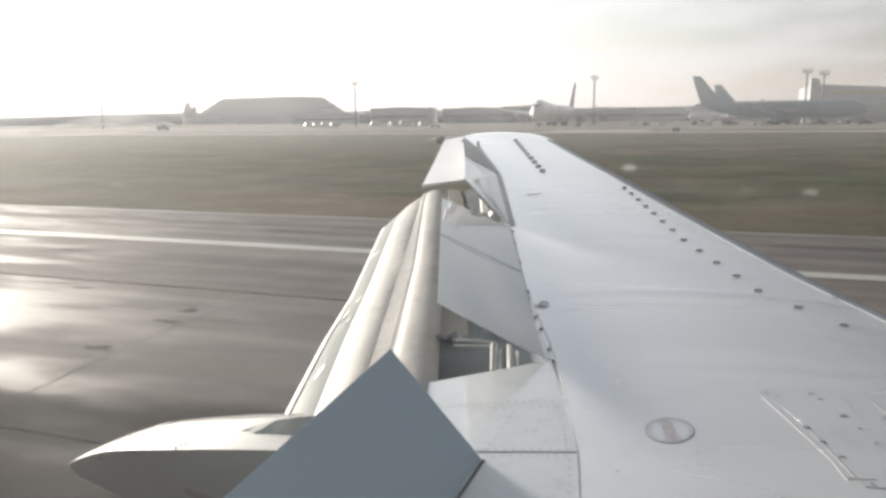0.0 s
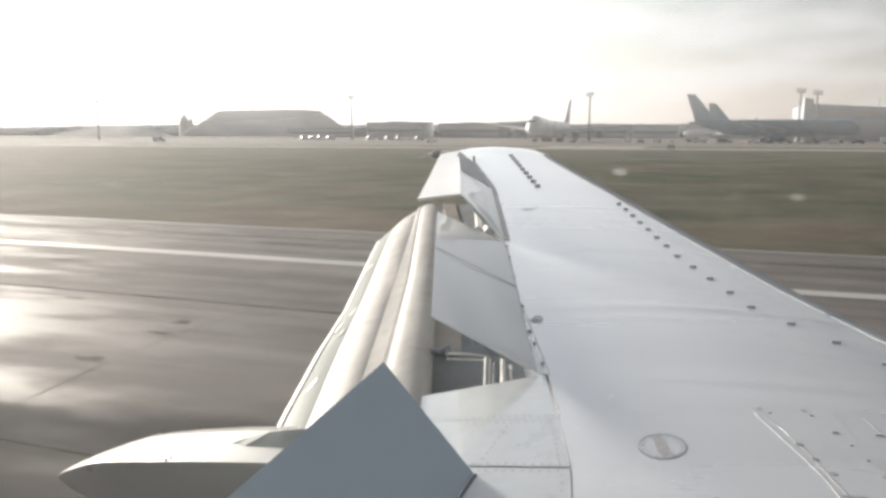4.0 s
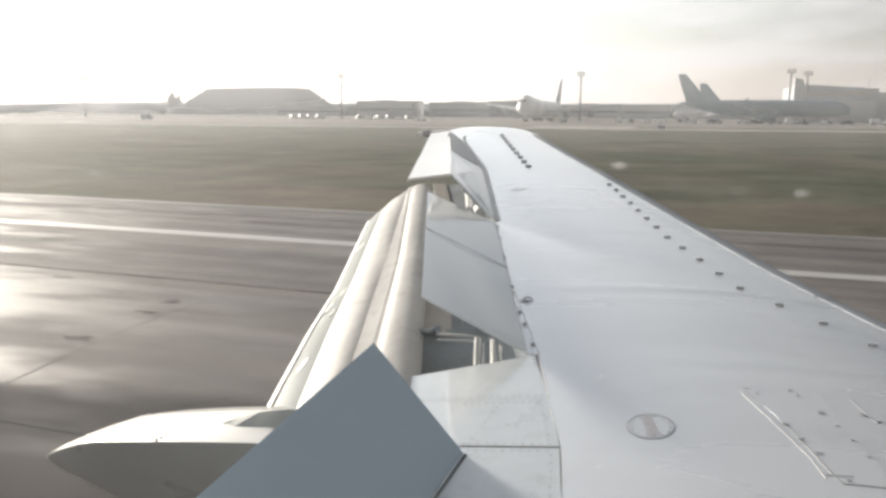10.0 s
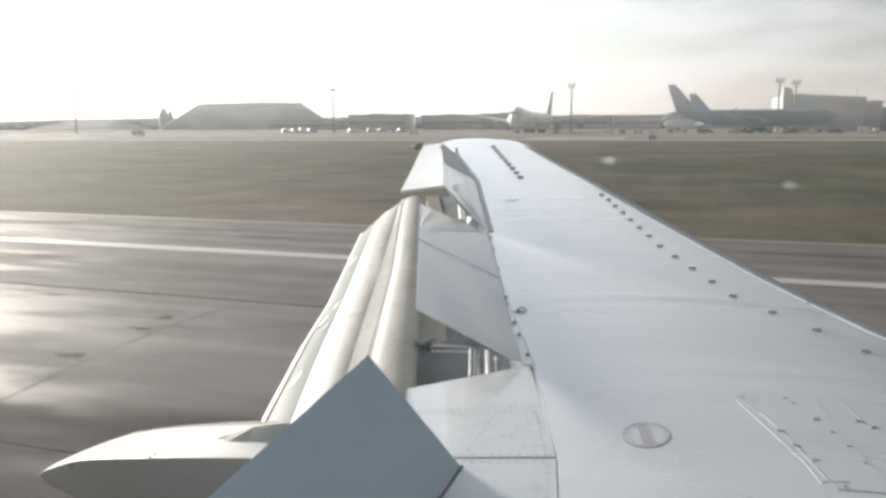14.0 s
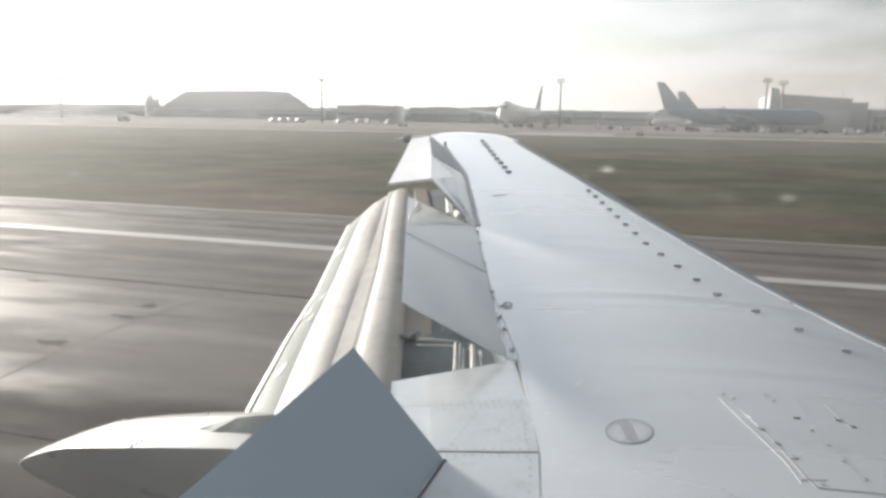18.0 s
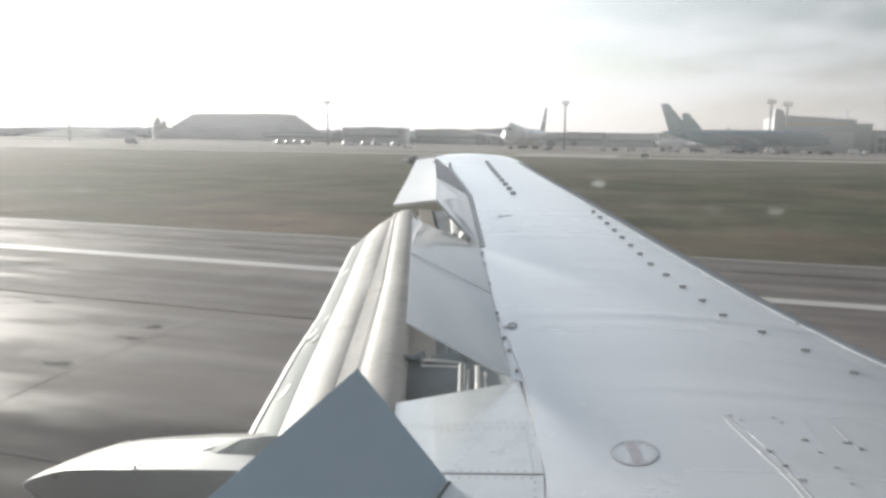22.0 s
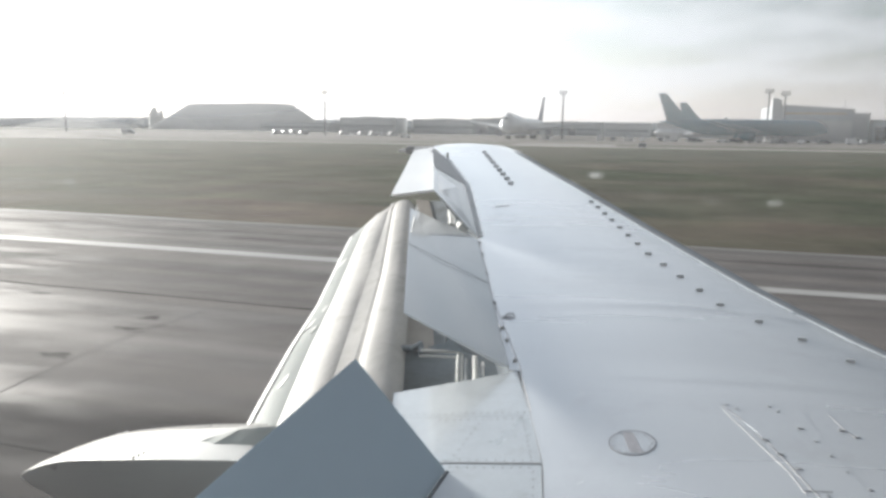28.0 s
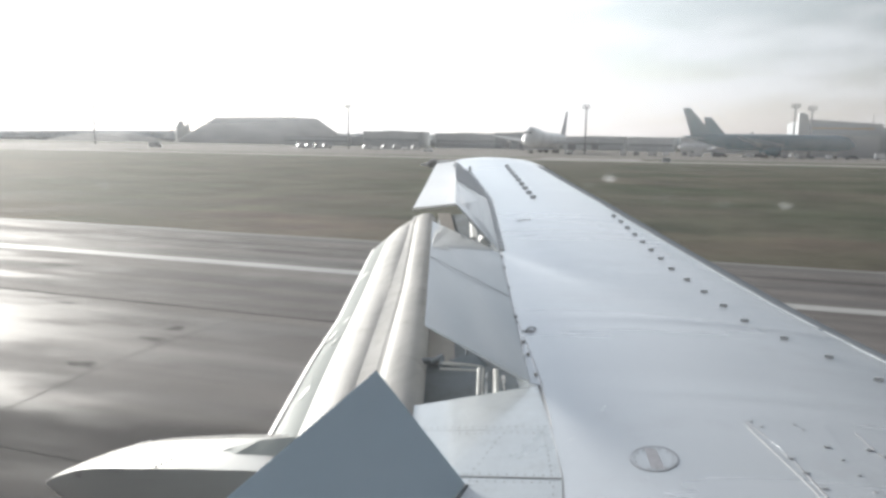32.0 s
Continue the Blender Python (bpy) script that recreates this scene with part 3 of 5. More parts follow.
# main wing skin, with a rounded leading edge and a thin underside
secs = []
for y in sorted(list(np.arange(0.1, 2.4, 0.1)) + list(np.arange(2.4, 6.0, 0.0125)) + list(np.arange(6.0, 8.0, 0.02)) + list(np.arange(8.0, 12.0, 0.06)) + [12.0, 12.1, 12.2, 12.3, 12.4]):
    y = float(y)
    xh, xl = hinge(y), nose_x(y)
    if y > 12.0:
        xh = lerp(y, [12.0, 12.25, 12.4], [-3.9, -3.75, -3.45])
    z, c = wz(y), xl - xh
    d = min(0.5, c * 0.3)
    droop = max(0.0, y - 11.9) ** 2 * 0.12
    ring = [(xh, y, z - droop)]
    for k in np.linspace(0.04, 0.96, 22):
        x = xh + (c - d) * k
        ring.append((x, y, z + camber(x, y) - droop))
    for k, dz in ((0.0, 0.0), (0.3, -0.004), (0.55, -0.016), (0.8, -0.04), (0.93, -0.075), (1.02, -0.13), (1.05, -0.2), (1.0, -0.27)):
        x = xl - d + d * k
        ring.append((x, y, z + camber(x, y) + dz * min(1, c / 2.2) - droop))
    t = min(0.4, c * 0.16)
    ring += [(xl - 0.5 * d, y, z - t), (xh + 0.5 * c, y, z - t * 1.1), (xh + 0.05 * c, y, z - t * 0.75), (xh, y, z - 0.05)]
    secs.append(ring)
wing = part("wing", *loft(secs), WING, jet, "light grey painted wing skin with panel seams", smooth=True)


# darker grey leading edge slats, in three lengths
for ya, yb in ((1.6, 4.93), (4.96, 8.28), (8.31, 11.55)):
    rings = []
    for y in np.linspace(ya, yb, 9):
        xl, c = nose_x(y), nose_x(y) - hinge(y)
        d, kz = min(0.5, c * 0.3), min(1, c / 2.2)
        ring = [(xl - d + d * k, y, wz(y, dz * kz + 0.004 + camber(xl - d + d * k, y))) for k, dz in ((0.45, -0.0105), (0.62, -0.02), (0.8, -0.04), (0.93, -0.075), (1.03, -0.13), (1.07, -0.2), (1.02, -0.28))]
        ring += [(x - 0.012, yy, z - 0.012) for x, yy, z in reversed(ring)]
        rings.append(ring)
    part("slat", *loft(rings), SLAT, wing, "bare metal leading edge slat", smooth=True)


def skin(x, y, lift=0.0):
    return wz(y, lift + camber(x, y))


def long_seam(pts, w=0.006, mat=SEAM, name="panel_seam", lift=0.003):
    v, f = [], []
    for i, (x, y) in enumerate(pts):
        a, b = Vector(pts[max(0, i - 1)]), Vector(pts[min(len(pts) - 1, i + 1)])
        s = Vector((-(b - a).y, (b - a).x)).normalized() * w / 2
        for sx, dz in ((1, lift), (-1, lift), (-1, -0.006), (1, -0.006)):
            v.append((x + s.x * sx, y + s.y * sx, skin(x, y, dz)))
    n = len(pts)
    for i in range(n - 1):
        o = 4 * i
        for j in range(3):
            k = (0, 1, 2, 3)
            f.append((o + (j - 1) % 4, o + j, o + 4 + j, o + 4 + (j - 1) % 4))
    return part(name, v, f, mat, wing)


# seals along the hinge line
long_seam([(hinge(y) + 0.012, y) for y in np.linspace(3.72, 10.9, 40)], 0.007, SEAL_LT, "hinge_seal", 0.002)
long_seam([(hinge(y) + 0.002, y) for y in np.linspace(2.0, 3.72, 24)], 0.004, SCUFF, "hinge_seal", 0.0005)
long_seam([(hinge(y) + 0.008, y) for y in np.linspace(3.3, 3.72, 10)], 0.004, WHITEP, "hinge_seal", 0.002)

# vortex generators: small blades on the skin, two rows
vg_pts = [(-0.808, 7.984), (-0.709, 7.704), (-0.614, 7.416), (-0.519, 7.126), (-0.425, 6.838), (-0.332, 6.553), (-0.237, 6.276), (-0.14, 5.972), (-0.019, 5.694),
          (0.102, 5.418), (0.224, 5.131), (0.342, 4.856), (0.547, 4.619), (0.75, 4.387), (0.944, 4.14), (1.13, 3.9)]
vg_pts += [(-2.811 + k * 0.1184, 11.248 - k * 0.305) for k in range(9)]
blade = mesh("vortex_generator", *loft([[(-0.03, -0.011, 0), (0.024, -0.011, 0), (0.03, 0.011, 0), (-0.024, 0.011, 0)],
                                        [(-0.022, -0.006, 0.02), (0.022, -0.006, 0.022), (0.024, 0.006, 0.022), (-0.02, 0.006, 0.02)]]), VG)
for i, (x, y) in enumerate(vg_pts):
    ob = new("vortex_generator", blade)
    ob.parent = wing
    big = 1.3 if y > 8.5 and x < -1.8 else 0.9
    ob.matrix_basis = Matrix.Translation((x, y, skin(x, y, -0.005))) @ pose(0, 0, 0, 6.5, 0, -4) @ Matrix.Diagonal((big, big, big, 1))
    if i == 0:
        tagged(ob, "small dark grey vortex generator blade")


def disc(cx, cy, r, z0, z1, n=40, rin=0.0):
    """A flat round plate on the skin, or a ring."""
    v, f = [], []
    for i in range(n):
        t = 2 * math.pi * i / n
        for rr in ((r, rin) if rin else (r,)):
            x, y = cx + rr * math.cos(t), cy + rr * math.sin(t)
            v += [(x, y, skin(x, y, z1)), (x, y, skin(x, y, z0))]
    s = 4 if rin else 2
    for i in range(n):
        a, b = s * i, s * ((i + 1) % n)
        f.append((a, b, b + 1, a + 1))
        if rin:
            f += [(a, b, b + 2, a + 2), (a + 2, b + 2, b + 3, a + 3)]
    if not rin:
        f.append(tuple(2 * i for i in range(n)))
    return v, f


# fuel port, its rim and screws
port = part("fuel_port", *disc(-0.092, 3.068, 0.093, -0.01, 0.0018), WING, wing, "round fuel port cover with a worn reddish stripe")
part("port_rim", *disc(-0.092, 3.068, 0.0985, -0.004, 0.0025, rin=0.0945), RIVET, wing, "dark seal round the fuel port")
part("port_stripe", *slab([(x, y, skin(x, y, 0.0005)) for x, y in ((-0.098, 2.99), (-0.045, 2.99), (-0.09, 3.146), (-0.14, 3.146))], (0, 0, 0.0019)),
     material("faded_red_stencil", (0.46, 0.455, 0.485), 0.4, var=0.16, scale=30), wing, "faded reddish stencil stripe")
screw = mesh("screw", *loft([[(0.0052 * math.cos(t), 0.0052 * math.sin(t), z) for t in np.linspace(0, 2 * math.pi, 7)[:-1]] for z in (0, 0.0022)]), RIVET)
for i in range(14):
    t = 2 * math.pi * i / 14
    x, y = -0.092 + 0.08 * math.cos(t), 3.068 + 0.08 * math.sin(t)
    ob = new("screw", screw)
    ob.parent = wing
    ob.location = (x, y, skin(x, y, 0.001))

# raised access plate near the root, with its pale edge strip and fasteners
plate = [(0.279, 3.449), (0.365, 3.314), (0.44, 3.158), (0.482, 3.055), (0.561, 2.831), (0.589, 2.772), (0.766, 2.776), (1.5, 2.78), (1.7, 3.2), (1.3, 3.5), (0.6, 3.48)]
part("access_plate", *slab([(x, y, skin(x, y, -0.004)) for x, y in plate], (0, 0, 0.0048)), WING, wing, "slightly raised access plate with bolts")
long_seam([(0.282 + 0.216 * k / 8, 3.406 - 0.472 * k / 8) for k in range(9)], 0.0035, CAPMAT, "edge_strip", 0.0022)
long_seam([(0.5 + 0.04 * k / 4, 2.93 - 0.14 * k / 4) for k in range(5)], 0.004, CAPMAT, "edge_strip", 0.002)
for run, w, mat in ((((0.279, 3.449), (0.365, 3.314)), 0.003, RIVET), (((0.402, 3.212), (0.44, 3.158), (0.482, 3.055)), 0.003, RIVET), (((0.482, 3.055), (0.561, 2.831), (0.589, 2.772)), 0.005, RIVET),
                    (((0.589, 2.772), (0.766, 2.776), (1.2, 2.78)), 0.005, RIVET), (((0.54, 2.813), (0.631, 2.823)), 0.004, RIVET), (((0.721, 3.451), (0.755, 3.344), (0.791, 3.246)), 0.0022, RIVET)):
    long_seam(run, w, mat, "panel_seam", 0.0022)
bolt = mesh("bolt", *loft([[(r * math.cos(t), r * math.sin(t) * 0.75, z) for t in np.linspace(0, 2 * math.pi, 9)[:-1]] for r, z in ((0.013, 0), (0.011, 0.002))]), material("bolt_grey", (0.36, 0.37, 0.39), 0.5, var=0.2))
for k, row in ((1.25, ((0.586, 3.29), (0.436, 3.162), (0.482, 3.059), (0.537, 2.961), (0.748, 3.308), (0.795, 3.266))),
               (0.7, ((0.303, 3.453), (0.344, 3.416), (0.483, 3.468), (0.513, 3.425), (0.631, 3.19), (0.671, 3.083), (0.708, 2.971), (0.611, 2.794), (0.762, 2.865), (0.91, 3.12), (0.95, 3.36)))):
    for x, y in row:
        ob = new("bolt", bolt)
        ob.parent = wing
        ob.matrix_basis = Matrix.Translation((x, y, skin(x, y, 0.002))) @ Matrix.Diagonal((k, k, 1, 1))
for x, y, dx, dy in ((-0.362, 3.468, 0.012, 0.055), (-0.28, 2.744, 0.02, 0.02), (-0.47, 3.18, 0.015, 0.02)):
    long_seam([(x, y), (x + dx, y + dy)], 0.0025, CAPMAT, "scratch", 0.0008)

# fixed trailing panels inboard of the spoilers, in three pieces with rivets
PN = Vector((-0.13249, -0.15546, 0.97892))       # the panels droop a little towards the back


def pz(x, y):
    return 2.4295 - (PN.x * (x + 0.72) + PN.y * (y - 3.735)) / PN.z


def tpanel(pts, off=-0.004):
    return slab([(x, y, pz(x, y) + off) for x, y in pts], (0, 0, -0.02))


part("trailing_panel", *tpanel([(-0.728, 3.73), (-1.374, 3.498), (-1.62, 3.234), (-0.566, 3.2735)]), PANEL, jet, "pale glossy riveted panel aft of the wing")
part("trailing_panel", *tpanel([(-0.5665, 3.271), (-1.62, 3.2315), (-1.40, 2.862), (-0.446, 2.879)]), PANEL, jet, "pale glossy riveted panel aft of the wing")
part("trailing_panel", *tpanel([(-0.4455, 2.8735), (-1.40, 2.8565), (-1.2, 0.5), (-0.295, 0.5), (-0.383, 2.55)]), PANEL, jet, "pale glossy riveted panel aft of the wing")
part("panel_gap", *slab([(-0.45, 2.88, pz(-0.45, 2.88) - 0.002), (-1.40, 2.863, pz(-1.40, 2.863) - 0.002), (-1.40, 2.857, pz(-1.4, 2.857) - 0.002), (-0.45, 2.874, pz(-0.45, 2.874) - 0.002)], (0, 0, 0.0015)), RIVET, jet, "dark sealed panel gap")
part("panel_gap", *slab([(-0.57, 3.2735, pz(-0.57, 3.2735) - 0.006), (-1.5, 3.2385, pz(-1.5, 3.2385) - 0.006), (-1.5, 3.236, pz(-1.5, 3.236) - 0.006), (-0.57, 3.271, pz(-0.57, 3.271) - 0.006)], (0, 0, 0.001)), CAPMAT, jet, "thin grey panel gap")
rivet = mesh("rivet", *loft([[(0.0048 * math.cos(t), 0.0048 * math.sin(t), z) for t in np.linspace(0, 2 * math.pi, 7)[:-1]] for z in (0, 0.0014)]), material("rivet_grey", (0.22, 0.22, 0.23), 0.5, var=0.2))
for p, q, n in (((-0.60, 3.30), (-1.2, 3.275), 18), ((-0.60, 3.25), (-0.50, 2.93), 9), ((-0.49, 2.90), (-0.92, 2.893), 12), ((-0.798, 3.196), (-0.84, 2.93), 7),
                ((-0.60, 3.36), (-0.72, 3.68), 9), ((-0.49, 2.848), (-0.95, 2.838), 13), ((-0.61, 3.245), (-1.0, 3.228), 12), ((-0.47, 2.82), (-0.40, 2.4), 9)):
    for i in range(n):
        x, y = p[0] + (q[0] - p[0]) * i / (n - 1), p[1] + (q[1] - p[1]) * i / (n - 1)
        ob = new("rivet", rivet)
        ob.parent = jet
        ob.location = (x + 0.006 * noise.noise((i * 1.7, x, y)), y, pz(x, y) - 0.0045)


# spoilers: hinged plates with ribs under them
def spoiler(h0, h1, c0, c1, ang, label, thick=0.022, divide=(), base=None, nrm=NRM, mat=SPOILER):
    z0, z1 = base or (wz(h0[1], 0.004), wz(h1[1], 0.004))
    a, b = Vector((h0[0], h0[1], z0)), Vector((h1[0], h1[1], z1))
    e = (b - a).normalized()
    aft = nrm.cross(e)
    if aft.x > 0:
        aft = -aft
    aft.normalize()
    d = [(aft * math.cos(radians(t)) + nrm * math.sin(radians(t))) for t in ang]
    up = e.cross(d[0]).normalized()
    if up.x < 0:
        up = -up
    n0 = up
    p = [a, b, b + d[1] * c1, a + d[0] * c0]
    rings = []
    for k in (0.0, 0.04, 0.96, 1.0):
        q0, q1 = a.lerp(b, k) + d[0].lerp(d[1], k) * 0.0, a.lerp(b, k) + d[0].lerp(d[1], k) * (c0 + (c1 - c0) * k)
        w = d[0].lerp(d[1], k)
        t = thick if 0 < k < 1 else thick * 0.6
        rings.append([q0, q0 + w * 0.012 + n0 * 0.004, q1 - w * 0.012 + n0 * 0.002, q1, q1 - w * 0.02 - n0 * t * 0.35, q0 + w * 0.05 - n0 * t])
    ob = part("spoiler", *loft(rings), mat, jet, label)
    for k in divide:
        q0, w = a.lerp(b, k), d[0].lerp(d[1], k)
        q1 = q0 + w * (c0 + (c1 - c0) * k)
        s = e * 0.002
        part("spoiler_joint", *slab([q0 + s + n0 * 0.004, q0 - s + n0 * 0.004, q1 - s + n0 * 0.004, q1 + s + n0 * 0.004], n0 * 0.003), RIVET, ob)
    for k in (0.12, 0.5, 0.88):
        q0, w = a.lerp(b, k), d[0].lerp(d[1], k)
        s = e * 0.008
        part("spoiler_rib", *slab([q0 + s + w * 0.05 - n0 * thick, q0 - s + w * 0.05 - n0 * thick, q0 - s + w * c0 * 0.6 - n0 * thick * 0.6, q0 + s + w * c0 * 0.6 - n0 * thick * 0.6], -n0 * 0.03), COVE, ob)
    return ob, a, b, d, n0


C_BEND, A_BEND = 0.46, 33
mid, *_ = spoiler((-0.77, 3.737), (-1.615, 6.30), 0.65, 0.67, (31, 27), "pair of raised grey-blue spoiler panels with a joint", divide=(0.53,), mat=SPOILER_MID)
spoiler((-1.63, 6.352), (-2.425, 8.76), 0.60, C_BEND, (49, A_BEND), "raised outboard spoiler panel, grey-blue", thick=0.028, mat=SPOILER_OUTER)
spoiler((-2.43, 8.775), (-3.371, 10.97), C_BEND, 0.25, (A_BEND, 38), "raised outermost spoiler panel, pale grey", thick=0.024, divide=(0.006,), mat=SPOILER_PALE)
inner, *_ = spoiler((-0.844, 2.807), (-1.022, 1.3), 0.61, 0.61, (57, 57), "large raised inboard ground spoiler, plain grey-blue", base=(2.2654, 2.002), nrm=PN)
# dark rod laid along the hinge to stand in for the shaded gap
part("hinge_bar", *rod((-0.835, 2.807, 2.262), (-1.012, 1.3, 1.998), 0.009), COVE, inner, "dark hinge bar under the spoiler's edge")
hs = []
for y in np.linspace(3.735, 6.3, 14):
    xs0, xs1 = hinge(y) + 0.004, -0.77 - 0.3296 * (y - 3.737) - 0.006
    hs.append([(xs0, y, wz(y, -0.003)), (xs1, y, wz(y, -0.001)), (xs1, y, wz(y, -0.02)), (xs0, y, wz(y, -0.02))])
part("hinge_strip", *loft(hs), WING, jet, "pale strip along the spoiler hinge")
hinge_lug = mesh("hinge_lug", *box(-0.009, 0.009, -0.013, 0.013, -0.006, 0.006, 0.003), CAPMAT)
for y in (3.85, 4.12, 4.3, 4.62, 4.95, 5.12, 5.5, 5.75, 6.1, 6.6, 7.3, 8.1, 9.2, 10.2):
    ob = new("hinge_lug", hinge_lug)
    ob.parent = jet
    ob.matrix_basis = pose(hinge(y) - 0.005, y, wz(y, 0.004), 0, 0, 20)

tab = mesh("seal_tab", *box(-0.03, 0.03, -0.062, 0.062, -0.003, 0.009, 0.004), WHITEP)
long_seam([(hinge(y) - 0.002, y) for y in np.linspace(6.36, 10.9, 30)], 0.007, SCUFF, "hinge_gap", 0.002)
for k in range(32):
    y = 6.45 + k * 0.14
    ob = new("seal_tab", tab)
    ob.parent = jet
    ob.matrix_basis = pose(hinge(y) + 0.02, y, wz(y, 0.004), 6.5, 0, 18)

clip = mesh("hinge_clip", *join(box(-0.024, 0.008, -0.006, 0.006, -0.002, 0.006, 0.002), box(-0.004, 0.004, -0.014, 0.014, -0.002, 0.005, 0.002)), RIVET)
for k, y in enumerate((4.72, 5.34, 5.86, 6.2, 6.49, 6.85, 7.2, 7.75)):
    ob = new("hinge_clip", clip)
    ob.parent = jet
    ob.matrix_basis = pose(hinge(y) + 0.012, y, skin(hinge(y) + 0.012, y, 0.003), 6.5, 0, 18 + 9 * (k % 3))
    if k == 0:
        tagged(ob, "small dark clip on the hinge line")

# the small loop bracket on the hinge line
arc = []
for k in range(9):
    t = math.pi * k / 8
    arc.append(Vector((-0.93 + 0.028 * math.cos(t), 4.485 + 0.01 * math.cos(t), wz(4.49, 0.002 + 0.026 * math.sin(t)))))
part("loop_bracket", *join(*[rod(arc[k], arc[k + 1], 0.006, n=6) for k in range(8)], slab([(-0.985, 4.477, wz(4.48, -0.002)), (-0.965, 4.45, wz(4.45, -0.002)), (-0.86, 4.472, wz(4.47, 0.004)), (-0.87, 4.496, wz(4.49, 0.004)), (-0.96, 4.5, wz(4.5, -0.002))], (0, 0, 0.008))), VG, jet, "small grey loop bracket on a pointed foot")
part("tip_fin", *box(-3.36, -3.345, 10.98, 11.08, wz(11.0, -0.003), wz(11.0, 0.07), 0.003), STRUT, jet, "small upright fin")
part("flush_plate", *slab([(x, y, skin(x, y, -0.002)) for x, y in ((-1.76, 7.54), (-1.62, 7.57), (-1.62, 7.61), (-1.76, 7.58))], (0, 0, 0.004)), CAPMAT, jet, "small flush plate")

# cove under the spoilers: dark shroud floor, front wall, struts and actuators
floor_secs = []
for y in (4.62, 5.2, 5.8, 7.0, 8.35, 9.4):
    back = lerp(y, [7.5, 8.35], [1.02, 0.6])
    floor_secs.append([(hinge(y) - 0.42, y, wz(y, -0.33)), (hinge(y) - back, y, wz(y, -0.33)), (hinge(y) - back, y, wz(y, -0.345)), (hinge(y) - 0.42, y, wz(y, -0.345))])
part("shroud_panel", *loft(floor_secs), material("shroud_grey", (0.34, 0.32, 0.3), 0.6, var=0.2, scale=3, fine=20), jet, "grey shroud panel under the spoilers")
cv = []
for y in (3.35, 4.5, 5.5, 6.5, 7.4, 8.35, 9.4):
    bk = lerp(y, [7.5, 8.35], [1.0, 0.6])
    cv.append([(hinge(y) - 0.01, y, wz(y, -0.03)), (hinge(y) - 0.02, y, wz(y, -0.3)), (hinge(y) - 0.5, y, wz(y, -0.36)), (hinge(y) - bk, y, wz(y, -0.42)),
               (hinge(y) - bk, y, wz(y, -0.44)), (hinge(y), y, wz(y, -0.34))])
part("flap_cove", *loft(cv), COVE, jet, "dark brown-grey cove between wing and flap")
cav = [((-1.402, 4.114, -0.115), (-1.155, 4.15, -0.115), 0.010), ((-1.395, 4.06, -0.125), (-1.165, 4.095, -0.125), 0.007), ((-1.170, 4.129, -0.12), (-1.068, 3.76, -0.12), 0.009),
       ((-1.147, 4.142, -0.13), (-1.045, 3.76, -0.13), 0.007), ((-1.062, 4.12, -0.12), (-0.975, 3.80, -0.12), 0.015),
       ((-2.44, 8.14, -0.12), (-2.16, 7.28, -0.12), 0.022), ((-2.39, 8.1, -0.12), (-2.12, 7.26, -0.12), 0.016), ((-2.06, 7.3, -0.12), (-2.0, 7.15, -0.12), 0.05)]
for a, b, r in cav:
    part("strut", *rod((a[0], a[1], wz(a[1], a[2])), (b[0], b[1], wz(b[1], b[2])), r), STRUT, jet, "pale metal actuator strut")
for a, b, r in (((-1.253, 4.16, -0.03), (-1.284, 4.238, -0.1), 0.008), ((-1.337, 4.253, -0.02), (-1.25, 4.15, -0.03), 0.008), ((-1.105, 4.13, -0.16), (-1.01, 3.78, -0.16), 0.02), ((-1.02, 4.1, -0.17), (-0.94, 3.8, -0.17), 0.024),
                ((-1.545, 4.15, -0.13), (-1.41, 4.18, -0.12), 0.02), ((-1.48, 4.12, -0.12), (-1.43, 4.20, -0.10), 0.014), ((-1.43, 4.19, -0.12), (-1.40, 4.10, -0.13), 0.016)):
    part("strut", *rod((a[0], a[1], wz(a[1], a[2])), (b[0], b[1], wz(b[1], b[2])), r), COVE, jet, "dark actuator linkage")
part("fitting", *join(rod((-0.995, 4.045, wz(4.045, -0.12)), (-0.975, 3.98, wz(3.98, -0.12)), 0.009), rod((-0.985, 4.0, wz(4.0, -0.12)), (-0.945, 3.87, wz(3.87, -0.12)), 0.005)), SEAL_LT, jet, "small white fitting")
part("cove_rib", *slab([(-1.345, 4.074, wz(4.074, -0.07)), (-1.19, 4.118, wz(4.118, -0.03)), (-0.94, 3.892, wz(3.892, -0.02)), (-1.103, 4.073, wz(4.073, -0.075))], (0.003, -0.003, -0.006)), COVE, jet, "dark web under the spoiler")
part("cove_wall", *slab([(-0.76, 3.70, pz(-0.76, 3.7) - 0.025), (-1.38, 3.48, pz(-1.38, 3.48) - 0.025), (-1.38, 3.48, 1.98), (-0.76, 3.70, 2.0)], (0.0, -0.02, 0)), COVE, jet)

# lowered flaps: a round fore flap, the main flap and a thin aft flap
def tube_x(y):
    return -1.49 - 0.337 * (y - 4.07)


def crease_x(y):
    return -1.84 - 0.308 * (y - 3.97)


def step_x(y):
    """The back of the round part of the fore flap."""
    return crease_x(y) + lerp(y, [5.5, 8.0], [0.062, -0.03])


def tail_x(y):
    return lerp(y, [2.6, 3.57, 4.75, 5.22, 7.72, 8.3], [-1.97, -2.27, -2.61, -2.71, -3.49, -3.66])


